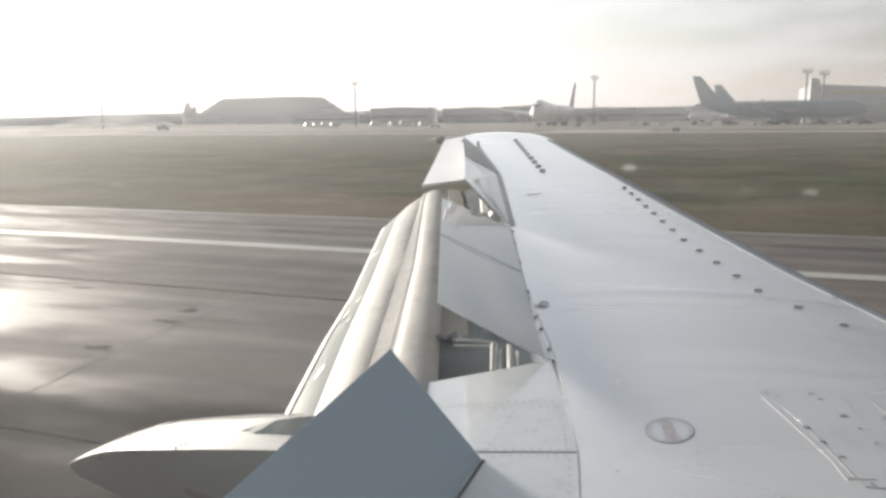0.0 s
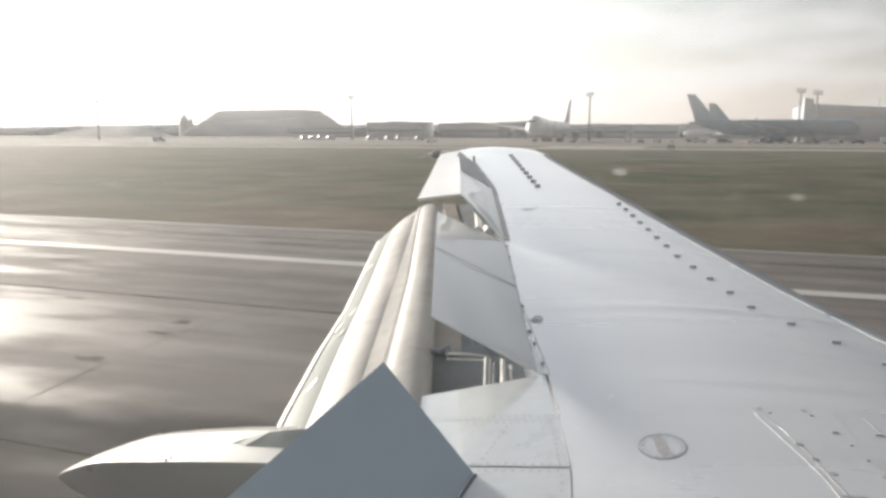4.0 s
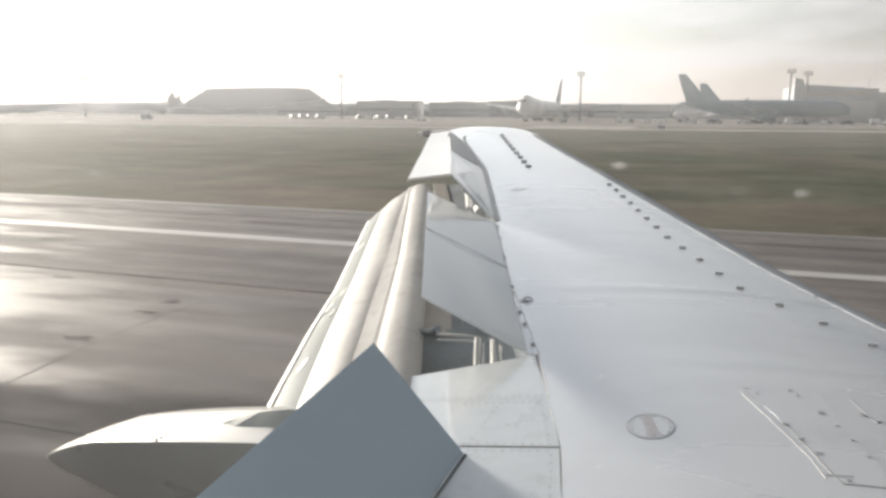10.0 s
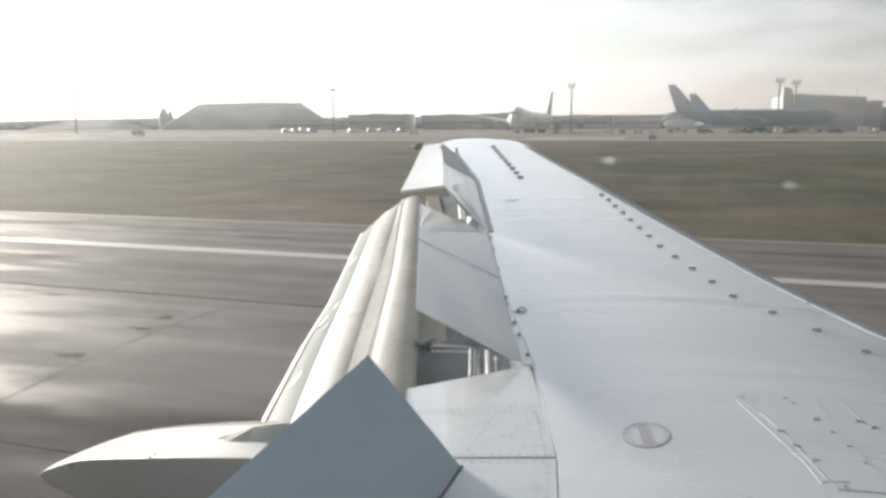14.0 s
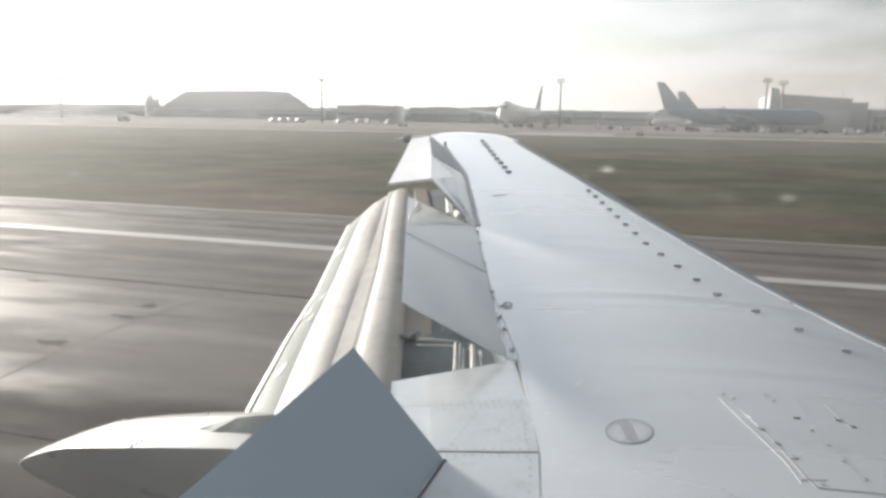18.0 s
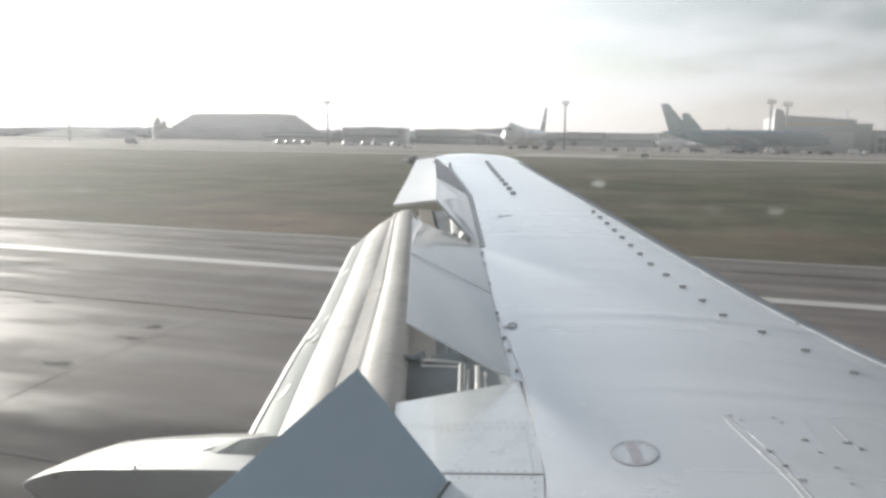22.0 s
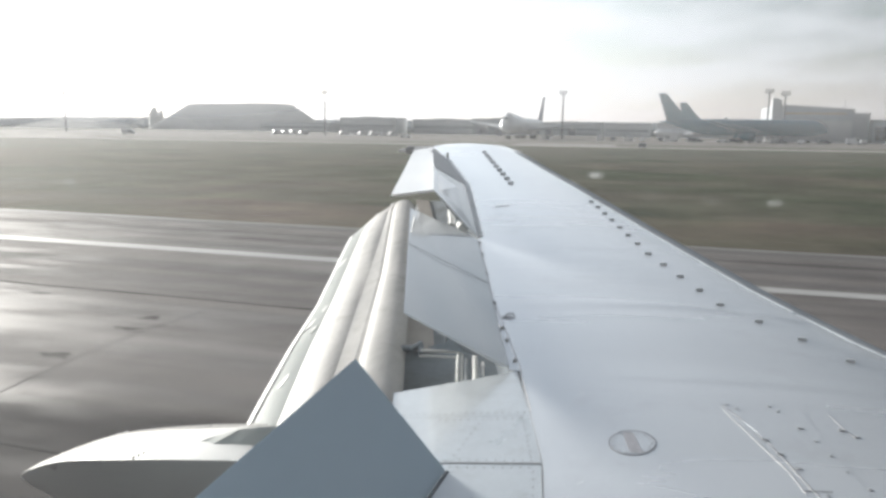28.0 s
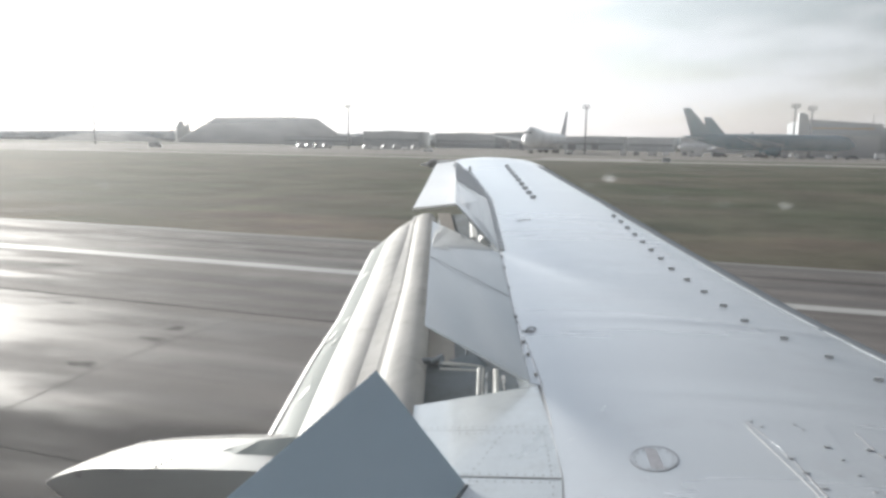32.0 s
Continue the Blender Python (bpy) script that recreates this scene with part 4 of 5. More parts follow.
fore, main, aft = [], [], []
for y in [2.75, 3.2, 3.8, 4.4, 5.0, 5.6, 6.2, 6.8, 7.3, 7.8, 8.15, 8.25, 8.3]:
    k = 0.55 if y > 8.28 else (0.85 if y > 8.2 else 1.0)
    x1, x0, xs2 = tube_x(y), crease_x(y) - 0.05, step_x(y)
    cx, w, cz, hz = (xs2 + x1) / 2, (x1 - xs2) / 2 * k, wz(y, -0.19), 0.135 * k
    ring = []
    for i in range(15):                         # the round nose and back, down to the shelf behind them
        t = math.pi * 0.93 * i / 14
        c, sn = math.cos(t), math.sin(t)
        ring.append((cx + w * math.copysign(abs(c) ** 0.92, c), y, max(cz + 0.06, cz + hz * abs(sn) - 0.03 * (0.5 - 0.5 * c)) if c < 0 else cz + hz * abs(sn) - 0.03 * (0.5 - 0.5 * c)))
    ring += [(cx - w * 1.01, y, cz + 0.058), (min(x0, cx - w * 1.05), y, cz + 0.036), (min(x0, cx - w * 1.05), y, cz - 0.08), (cx, y, cz - hz), (x1 - 0.06 * k, y, cz - 0.08 * k)]
    fore.append(ring)
for y in [2.75, 3.2, 3.8, 4.4, 5.0, 5.6, 6.2, 6.8, 7.3, 7.7, 7.95, 8.1, 8.18]:
    x0 = crease_x(y)
    xe = x0 + (tail_x(y) - x0) * lerp(y, [2.6, 7.6, 7.95, 8.1, 8.18], [0.67, 0.67, 0.6, 0.46, 0.26]) * lerp(y, [3.2, 5.4, 7.0], [0.86, 0.97, 1.0])
    c, z0 = x0 - xe, wz(y, -0.155)
    main.append([(x0 + 0.05, y, z0 - 0.09), (x0 + 0.03, y, z0 - 0.03), (x0 - c * 0.12, y, z0 + 0.004), (x0 - c * 0.4, y, z0 - 0.012), (x0 - c * 0.7, y, z0 - 0.06), (x0 - c, y, z0 - 0.135),
                 (x0 - c, y, z0 - 0.15), (x0 - c * 0.5, y, z0 - 0.15), (x0, y, z0 - 0.14)])
for y in [2.75, 3.2, 3.8, 4.4, 5.0, 5.6, 6.2, 6.8, 7.3, 7.6, 7.85, 7.95]:
    x0, xt = crease_x(y) + (tail_x(y) - crease_x(y)) * lerp(y, [3.2, 5.4, 7.0], [0.52, 0.58, 0.6]), tail_x(y)
    xt = x0 + (xt - x0) * lerp(y, [7.3, 7.6, 7.85, 7.95], [1, 0.94, 0.7, 0.35])
    q, z0 = x0 - xt, wz(y, -0.285)
    aft.append([(x0, y, z0 - 0.02), (x0 - q * 0.25, y, z0 - 0.02), (x0 - q * 0.9, y, z0 - 0.10), (x0 - q, y, z0 - 0.115), (x0 - q, y, z0 - 0.123), (x0 - q * 0.4, y, z0 - 0.10), (x0, y, z0 - 0.07)])
f1 = part("fore_flap", *loft(fore), FLAP, jet, "rounded cream-white fore flap", smooth=True)
f2 = part("main_flap", *loft(main), FLAP, jet, "cream-white main flap with stains", smooth=True)
f3 = part("aft_flap", *loft(aft), FLAPMETAL, jet, "thin greyish aft flap strip", smooth=True)
def aft_top(x, y):
    """Height of the aft flap's upper skin."""
    x0 = crease_x(y) + (tail_x(y) - crease_x(y)) * lerp(y, [3.2, 5.4, 7.0], [0.52, 0.58, 0.6])
    return wz(y, -0.285 + lerp((x0 - x) / (x0 - tail_x(y)), [0, 0.25, 0.9, 1.0], [-0.02, -0.02, -0.10, -0.115]))


for a, b, w in (((-2.557, 4.798), (-2.569, 5.0), 0.014), ((-2.453, 4.686), (-2.449, 4.788), 0.009), ((-3.059, 6.375), (-3.006, 6.522), 0.022), ((-2.249, 3.859), (-2.267, 4.028), 0.014), ((-2.58, 5.12), (-2.587, 5.268), 0.012)):
    pts = []
    for k, wk in ((0.0, 0.15), (0.25, 0.85), (0.7, 1.0), (1.0, 0.2)):
        x, y = a[0] + (b[0] - a[0]) * k, a[1] + (b[1] - a[1]) * k
        q = w * wk
        z0, z1 = aft_top(x - q, y), aft_top(x + q, y)
        pts.append([(x - q, y, z0 - 0.003), (x - q, y, z0 + 0.005), (x + q, y, z1 + 0.005), (x + q, y, z1 - 0.003)])
    part("flap_guide", *loft(pts), WHITEP, f3, "small white flap guide")
edge = []
for y in np.linspace(2.8, 7.55, 12):
    x0, z0 = tail_x(y), wz(y, -0.285)
    edge.append([(x0 + 0.03, y, z0 - 0.086), (x0 - 0.002, y, z0 - 0.108), (x0 - 0.004, y, z0 - 0.118), (x0 + 0.03, y, z0 - 0.104)])
part("aft_flap_edge", *loft(edge), SEAL_LT, f3, "thin white trailing edge strip")
dot = mesh("flap_rivet", *loft([[(0.005 * math.cos(t), 0.005 * math.sin(t), z) for t in np.linspace(0, 2 * math.pi, 7)[:-1]] for z in (0, 0.002)]), VG)


def main_top(k, y):
    """A point on the main flap's upper skin, k of the way back."""
    x0 = crease_x(y)
    c = (x0 - tail_x(y)) * 0.67 * lerp(y, [3.2, 5.4, 7.0], [0.86, 0.97, 1.0])
    return Vector((x0 - c * k, y, wz(y, -0.155) + lerp(k, [0, 0.12, 0.4, 0.7, 1.0], [-0.015, 0.004, -0.012, -0.06, -0.135])))


for y in (3.9, 3.99, 5.95, 7.2):
    for i in range(9):
        ob = new("flap_rivet", dot)
        ob.parent = f2
        ob.location = main_top(0.2 + 0.07 * i, y + 0.012 * i)
for y in (4.62, 5.75, 6.75):
    pts = [main_top(k, y + 0.1 * k + 0.012 * noise.noise((k * 5, y, 0))) + Vector((0, 0, 0.0012)) for k in np.linspace(0.14, 0.98, 10)]
    part("flap_seam", *loft([[p + Vector((0, d, d * 0.115)) for p in pts] for d in (0, 0.007)], False, False), FLAPSEAM, f2, "faint brownish seam on the flap")
for y in (4.05, 5.35, 6.7):
    x1, x0 = tube_x(y), step_x(y)
    pts = []
    for k in range(12):
        t = 0.1 + math.pi * 0.8 * k / 11
        c, sn = math.cos(t), math.sin(t)
        pts.append(Vector(((x0 + x1) / 2 + (x1 - x0 + 0.003) / 2 * math.copysign(abs(c) ** 0.92, c), y, wz(y, -0.19) + 0.137 * abs(sn) - 0.03 * (0.5 - 0.5 * c))))
    part("flap_band", *loft([[p + Vector((0, d, d * 0.115)) for p in pts] for d in (0, 0.009)], False, False), FLAPSEAM, f1, "faint brownish joint band")

# aileron and outboard trailing edge
ail = [(-2.72, 8.50, 0.0), (-3.21, 8.25, -0.03), (-3.70, 10.05, -0.03), (-4.18, 11.8, -0.03), (-3.88, 11.98, 0.0), (-3.30, 10.6, 0.0)]
part("aileron", *slab([(x, y, wz(y, d - 0.004)) for x, y, d in ail], (0, 0, -0.03)), AILERON, jet, "light grey aileron at the wing tip")
for k in range(7):
    x, y = -3.18 - 0.075 * k, 8.85 + 0.33 * k
    part("aileron_rivet", *box(x - 0.012, x + 0.012, y - 0.035, y + 0.035, wz(y, -0.035), wz(y, -0.022), 0.004), VG, jet)
def spun(rows, cy, n=16):
    """A round body along x from (x, z, radius) rows."""
    return loft([[(x, cy + q * math.cos(t), z + q * math.sin(t)) for t in np.linspace(0, 2 * math.pi, n + 1)[:-1]] for x, z, q in rows])


pod = part("tip_light", *spun(((-3.75, 3.37, 0.03), (-3.95, 3.36, 0.045), (-4.12, 3.35, 0.052), (-4.24, 3.342, 0.056), (-4.26, 3.34, 0.05)), 12.0), AILERON, jet, "slender pale pod at the wing tip", smooth=True)
part("lamp", *spun(((-4.23, 3.342, 0.062), (-4.26, 3.34, 0.072), (-4.35, 3.335, 0.072), (-4.38, 3.333, 0.06)), 12.0), LAMPH, pod, "dark round lamp housing", smooth=True)
part("pod_tip", *spun(((-4.37, 3.333, 0.05), (-4.42, 3.328, 0.034), (-4.48, 3.32, 0.02), (-4.53, 3.315, 0.012), (-4.535, 3.315, 0.004)), 12.0), SEAL_LT, pod, "pale pointed end cap", smooth=True)

part("tip_edge", *loft([[(x, 12.35 + w, z), (x, 12.35 - w, z), (x, 12.35 - w, z - 0.012), (x, 12.35 + w, z - 0.012)] for x, z, w in ((-3.1, 3.43, 0.05), (-2.8, 3.42, 0.06), (-2.6, 3.375, 0.05), (-2.43, 3.33, 0.015))]), AILERON, jet, "thin pale edge strip of the wing tip")

# flap track fairing: a canoe with a flat pale top, pointed at the back
fs = []
for x, hw, top, bot, flat in ((-3.615, 0.008, 1.625, 1.60, 0.5), (-3.56, 0.03, 1.665, 1.575, 0.5), (-3.5, 0.055, 1.70, 1.562, 0.5), (-3.35, 0.11, 1.775, 1.55, 0.55), (-3.2, 0.16, 1.842, 1.535, 0.6), (-3.05, 0.2, 1.896, 1.52, 0.7), (-2.9, 0.225, 1.932, 1.5, 0.8),
                              (-2.7, 0.24, 1.968, 1.47, 0.86), (-2.4, 0.25, 2.02, 1.44, 0.88), (-2.0, 0.255, 2.078, 1.42, 0.88), (-1.6, 0.25, 2.11, 1.5, 0.88), (-1.2, 0.24, 2.1, 1.6, 0.88)):
    yc, mz = 3.205, bot + (top - bot) * 0.45
    fs.append([(x, yc - hw * 0.5, top + 0.004 * flat), (x, yc + hw * 0.5, top + 0.006 * flat), (x, yc + hw * flat, top), (x, yc + hw, top - 0.02), (x, yc + hw, mz),
               (x, yc + hw * 0.6, bot + 0.02), (x, yc, bot), (x, yc - hw * 0.6, bot + 0.02), (x, yc - hw, mz), (x, yc - hw, top - 0.005)])
fair = part("flap_track_fairing", *loft(fs), FAIRING, jet, "white canoe-shaped flap track fairing with a pointed end", smooth=True)
# shadowed recess of the fairing, shaped as a wedge in darker grey
part("fairing_fin", *loft([[(-2.33, 3.15, 2.02), (-2.33, 3.165, 2.033), (-2.32, 3.19, 2.028)], [(-2.246, 3.12, 2.035), (-2.246, 3.2, 2.064), (-2.24, 3.3, 2.04)], [(-2.103, 3.113, 2.055), (-2.103, 3.2, 2.12), (-2.09, 3.36, 2.06)],
                           [(-1.982, 3.1, 2.07), (-1.982, 3.2, 2.15), (-1.97, 3.38, 2.07)], [(-1.6, 3.04, 2.06), (-1.6, 3.2, 2.22), (-1.6, 3.4, 2.08)]]),
     FLAPMETAL, fair, "pointed grey fillet on the fairing")


def fairing_top(x):
    return lerp(x, [-3.615, -3.5, -3.35, -3.2, -3.05, -2.9, -2.7, -2.4, -2.0, -1.6], [1.625, 1.70, 1.775, 1.842, 1.896, 1.932, 1.968, 2.02, 2.078, 2.11])


for k in range(17):
    x, y = -2.6 + 0.18 * k / 16, 2.98 + 0.42 * k / 16
    part("fairing_seam", *box(x - 0.0025, x + 0.0025, y - 0.007, y + 0.007, fairing_top(x) - 0.004, fairing_top(x) + 0.0062), CAPMAT, fair)
for p, q in (((-3.1, 3.06), (-2.98, 3.38)), ((-3.13, 3.08), (-3.02, 3.36))):
    pts = [(p[0] + (q[0] - p[0]) * k / 6, p[1] + (q[1] - p[1]) * k / 6) for k in range(7)]
    part("fairing_seam", *loft([[(x + w, y, fairing_top(x) + z) for w, z in ((-0.004, -0.006), (-0.004, 0.0035), (0.004, 0.0045), (0.004, -0.006))] for x, y in pts]), CAPMAT, fair)

# hull shell round the seat, with the window opening
YC, ZC = -1.57, 3.45
prof = [(-17.5, 0.15, 1.3), (-15.5, 0.7, 1.0), (-12.0, 1.35, 0.5), (-8.0, 1.82, 0.05), (-5.0, 1.88, 0.0), (8.0, 1.88, 0.0), (10.5, 1.75, -0.05), (12.2, 1.35, -0.2), (13.4, 0.7, -0.4), (13.8, 0.1, -0.5)]
NSEG = 48
angs = [2 * math.pi * k / NSEG for k in range(NSEG)]
xs = [-17.5, -15.5, -12.0, -8.0, -5.0, -0.42, 0.2, 8.0, 10.5, 12.2, 13.4, 13.8]
hv, hf = [], []
for inner_skin in (0, 1):
    for x in xs:
        r, dz = lerp(x, [p[0] for p in prof], [p[1] for p in prof]), lerp(x, [p[0] for p in prof], [p[2] for p in prof])
        r = max(0.03, r - 0.07 * inner_skin)
        hv += [(x, YC + r * math.cos(a), ZC + dz + r * math.sin(a)) for a in angs]
NX = len(xs)
hole = {(5, k) for k in (47, 0, 1, 2)}
for s in (0, 1):
    o = s * NX * NSEG
    for i in range(NX - 1):
        for k in range(NSEG):
            if (i, k) in hole:
                continue
            hf.append((o + i * NSEG + k, o + i * NSEG + (k + 1) % NSEG, o + (i + 1) * NSEG + (k + 1) % NSEG, o + (i + 1) * NSEG + k))
    hf += [tuple(o + k for k in range(NSEG)), tuple(o + (NX - 1) * NSEG + k for k in range(NSEG))]
oo = NX * NSEG
a0, a1 = 5 * NSEG, 6 * NSEG
for k in (47, 0, 1, 2):
    k2 = (k + 1) % NSEG
    hf += [(a0 + k, a0 + k2, oo + a0 + k2, oo + a0 + k), (a1 + k, a1 + k2, oo + a1 + k2, oo + a1 + k)]
for k in (47, 3):
    hf.append((a0 + k, a1 + k, oo + a1 + k, oo + a0 + k))
hull = part("fuselage", hv, hf, HULL, jet, "plain grey hull with a window opening", smooth=True)
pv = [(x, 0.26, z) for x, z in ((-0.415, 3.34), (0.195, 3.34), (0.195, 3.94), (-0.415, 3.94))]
pane = part("window_pane", pv, [(0, 1, 2, 3)], PANE, jet, "scuffed clear acrylic window pane with small grimy spots and painted skyline haze")
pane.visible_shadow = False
part("cabin_floor", *box(-8, 8, YC - 1.5, YC + 1.5, 2.45, 2.5), CABIN, jet, "dark cabin floor")
part("cabin_wall", *box(-4, 4, YC - 0.1, YC - 0.05, 2.5, 5.1), CABIN, jet, "dark seat backs and lining")
# the other wing, plain, and the wheels that carry it all
ow = []
for y in (0.1, 4.0, 8.0, 12.0):
    xh, xl, z, t = hinge(y) - 0.5, nose_x(y), wz(y, -0.05), min(0.3, 0.06 * (nose_x(y) - hinge(y)) + 0.05)
    ow.append([(xh, 2 * YC - y, z), ((xh + xl) / 2, 2 * YC - y, z + t * 0.3), (xl, 2 * YC - y, z - t * 0.4), ((xh + xl) / 2, 2 * YC - y, z - t)])
part("wing", *loft(ow), WING, jet, "far side wing")
wheel = mesh("wheel", *loft([[(r * math.cos(t), w, r * math.sin(t)) for t in np.linspace(0, 2 * math.pi, 25)[:-1]] for r, w in ((0.28, -0.17), (0.46, -0.17), (0.51, -0.12), (0.51, 0.12), (0.46, 0.17), (0.28, 0.17))]), RUBBER, True)
for x, y, zt in ((-1.2, YC + 2.4, 1.9), (-1.2, YC - 2.4, 1.9), (10.2, YC, 1.9)):
    part("gear_leg", *rod((x, y, 0.5), (x, y, zt), 0.09, 0.12, 12), STRUT, jet)
    for d in (-0.3, 0.3):
        ob = new("wheel", wheel)
        ob.parent = jet
        ob.location = (x, y + d, 0.51)


# ---------------------------------------------------------------- parked airliners
def foil(x_le, x_te, y, z, t):
    """A wing section at span y: leading edge x_le, trailing edge x_te."""
    c = x_le - x_te
    return [(x_le, y, z), (x_le - 0.12 * c, y, z + 0.55 * t), (x_le - 0.4 * c, y, z + 0.65 * t), (x_te, y, z + 0.05 * t), (x_te, y, z - 0.03 * t), (x_le - 0.4 * c, y, z - 0.4 * t), (x_le - 0.12 * c, y, z - 0.4 * t)]


def airliner(label, at, turn, length, radius, axis_z, tail_z, span, body, fin_mat, wing_mat, engines, hump=False, winglets=False, lettering=False, engine_r=1.5, engine_mat=None, group="parked airliners"):
    """A parked airliner, nose along its own +x, on its wheels."""
    ob = thing("airliner", label, "airliner", at, turn, group)
    L, R = length, radius
    n = 28
    rings = []
    for k, r, dz in ((0.5, 0.03, -0.3), (0.492, 0.32, -0.24), (0.475, 0.62, -0.14), (0.45, 0.85, -0.05), (0.41, 0.98, 0), (0.36, 1, 0), (0.1, 1, 0), (-0.15, 1, 0), (-0.24, 0.95, 0.05), (-0.34, 0.68, 0.27), (-0.43, 0.36, 0.5), (-0.49, 0.12, 0.66), (-0.5, 0.04, 0.7)):
        h = 0.0
        if hump:
            h = lerp(k, [0.08, 0.2, 0.41, 0.455, 0.48], [0, 0.55, 0.62, 0.35, 0])
        rg = []
        for i in range(n):
            t = 2 * math.pi * i / n
            s = math.sin(t)
            rg.append((k * L, R * r * math.cos(t) * (1 - 0.18 * max(0, s) * h), axis_z + R * dz + R * r * s + R * h * max(0, s) ** 2))
        rings.append(rg)
    part("fuselage", *loft(rings), body, ob, smooth=True)
    # tail fin and tailplanes
    x0, zb = -0.33 * L, axis_z + R * 0.85
    hgt = tail_z - zb
    def fin(z, xl, xt, t):
        return [(xl, 0, z), (xl - 0.3 * (xl - xt), t, z), (xt, 0, z), (xl - 0.3 * (xl - xt), -t, z)]
    part("tail_fin", *loft([fin(zb - 0.4 * R, x0 + 0.02 * L, x0 - 0.14 * L, 0.35), fin(zb, x0, x0 - 0.14 * L, 0.3), fin(tail_z, x0 - hgt * 0.86, x0 - hgt * 0.86 - 0.05 * L, 0.12)]), fin_mat, ob, smooth=False)
    for s in (1, -1):
        zt = axis_z + 0.35 * R
        part("tailplane", *loft([foil(-0.37 * L, -0.47 * L, 0.3 * s, zt, 0.5), foil(-0.37 * L - span * 0.11, -0.37 * L - span * 0.11 - 0.035 * L, span * 0.17 * s, zt + span * 0.015, 0.2)]), wing_mat, ob)
        zr = axis_z - 0.55 * R
        secs2 = [foil(0.12 * L, -0.085 * L, 0.4 * R * s, zr, 1.9), foil(0.12 * L - 0.11 * span, -0.09 * L, 0.19 * span * s, zr + 0.02 * span, 1.2),
                 foil(0.12 * L - 0.31 * span, 0.12 * L - 0.31 * span - 0.035 * L, 0.5 * span * s, zr + 0.06 * span, 0.45)]
        part("wing", *loft(secs2), wing_mat, ob)
        if winglets:
            xw, yw, zw = 0.12 * L - 0.31 * span, 0.5 * span * s, zr + 0.06 * span
            part("winglet", *loft([foil(xw, xw - 0.035 * L, yw, zw, 0.2), foil(xw - 1.4, xw - 2.1, yw + 0.3 * s, zw + 2.3, 0.1)]), fin_mat, ob)
        for e in engines:
            y = e * span / 2 * s
            xe = 0.12 * L - abs(y) * 0.6 + 2.0
            ze = zr + 0.1 * abs(y) * 0.6 - engine_r * 1.15
            er = [[(xe + dx, y + engine_r * r * math.cos(t), ze + engine_r * r * math.sin(t)) for t in np.linspace(0, 2 * math.pi, 17)[:-1]] for dx, r in
                  ((-0.6, 0.2), (-0.5, 0.82), (0.0, 0.9), (0.25, 1.0), (-1.2, 1.06), (-2.8, 0.98), (-4.4, 0.7), (-5.2, 0.4), (-5.9, 0.1))]
            eng = part("engine", *loft(er), engine_mat or wing_mat, ob, smooth=True)
            part("pylon", *slab([(xe - 1.2, y - 0.15, ze + engine_r * 0.9), (xe - 5.6, y - 0.15, ze + engine_r * 0.6), (xe - 6.2, y - 0.15, ze + engine_r * 1.5), (xe - 2.2, y - 0.15, ze + engine_r * 1.4)], (0, 0.3, 0)), wing_mat, eng)
    # gear
    wr = R * 0.2
    tyre = [[(wr * r * math.cos(t), w, wr * r * math.sin(t)) for t in np.linspace(0, 2 * math.pi, 15)[:-1]] for r, w in ((0.5, -0.3), (0.92, -0.3), (1, -0.2), (1, 0.2), (0.92, 0.3), (0.5, 0.3))]
    wm = mesh("wheel", *loft(tyre), RUBBER)
    for gx, gy, zt in ((0.39 * L, 0, axis_z - 0.7 * R), (-0.02 * L, R * 1.15, axis_z - 0.5 * R), (-0.02 * L, -R * 1.15, axis_z - 0.5 * R)) + (((-0.065 * L, R * 0.6, axis_z - 0.5 * R), (-0.065 * L, -R * 0.6, axis_z - 0.5 * R)) if hump else ()):
        leg = part("gear_leg", *rod((gx, gy, wr), (gx, gy, zt), 0.2, 0.25), JETGREY, ob)
        for dx in ((0,) if gx > 1 else (-wr * 1.1, wr * 1.1)):
            for dy in (-0.5, 0.5):
                w = new("wheel", wm)
                w.parent = leg
                w.location = (gx + dx, gy + dy, wr)
    # cockpit glass and window rows
    part("cockpit_window", *slab([(0.462 * L, -R * 0.5, axis_z + R * (0.42 + (0.55 if hump else 0))), (0.462 * L, R * 0.5, axis_z + R * (0.42 + (0.55 if hump else 0))),
                                  (0.475 * L, R * 0.45, axis_z + R * (0.2 + (0.5 if hump else 0))), (0.475 * L, -R * 0.45, axis_z + R * (0.2 + (0.5 if hump else 0)))], (0.25, 0, 0.1)), GLASSB, ob, "dark cockpit glazing")
    wn_mesh = mesh("cabin_window", *box(-0.13, 0.13, -0.02, 0.02, -0.19, 0.19), GLASSB)
    count = int(L * 0.62 / 1.4)
    for s in (1, -1):
        for i in range(count):
            w = new("cabin_window", wn_mesh)
            w.parent = ob
            w.location = (0.36 * L - i * 1.4, s * R * 0.985, axis_z + 0.18 * R)
    if lettering:
        for s in (1, -1):
            x = 0.30 * L
            for wdt, hh in ((1.0, 1.9), (1.0, 1.9), (0.5, 1.9), (0.6, 1.4), (0.4, 1.8), (0.9, 1.5)):
                part("lettering_bar", *slab([(x, s * (R + 0.01), axis_z - 0.6), (x - wdt, s * (R + 0.01), axis_z - 0.6), (x - wdt, s * (R - 0.2), axis_z - 0.6 + hh), (x, s * (R - 0.2), axis_z - 0.6 + hh)], (0, 0.05 * s, 0)), REDBAR, ob, "red lettering bar")
                x -= wdt + 0.35
    return ob


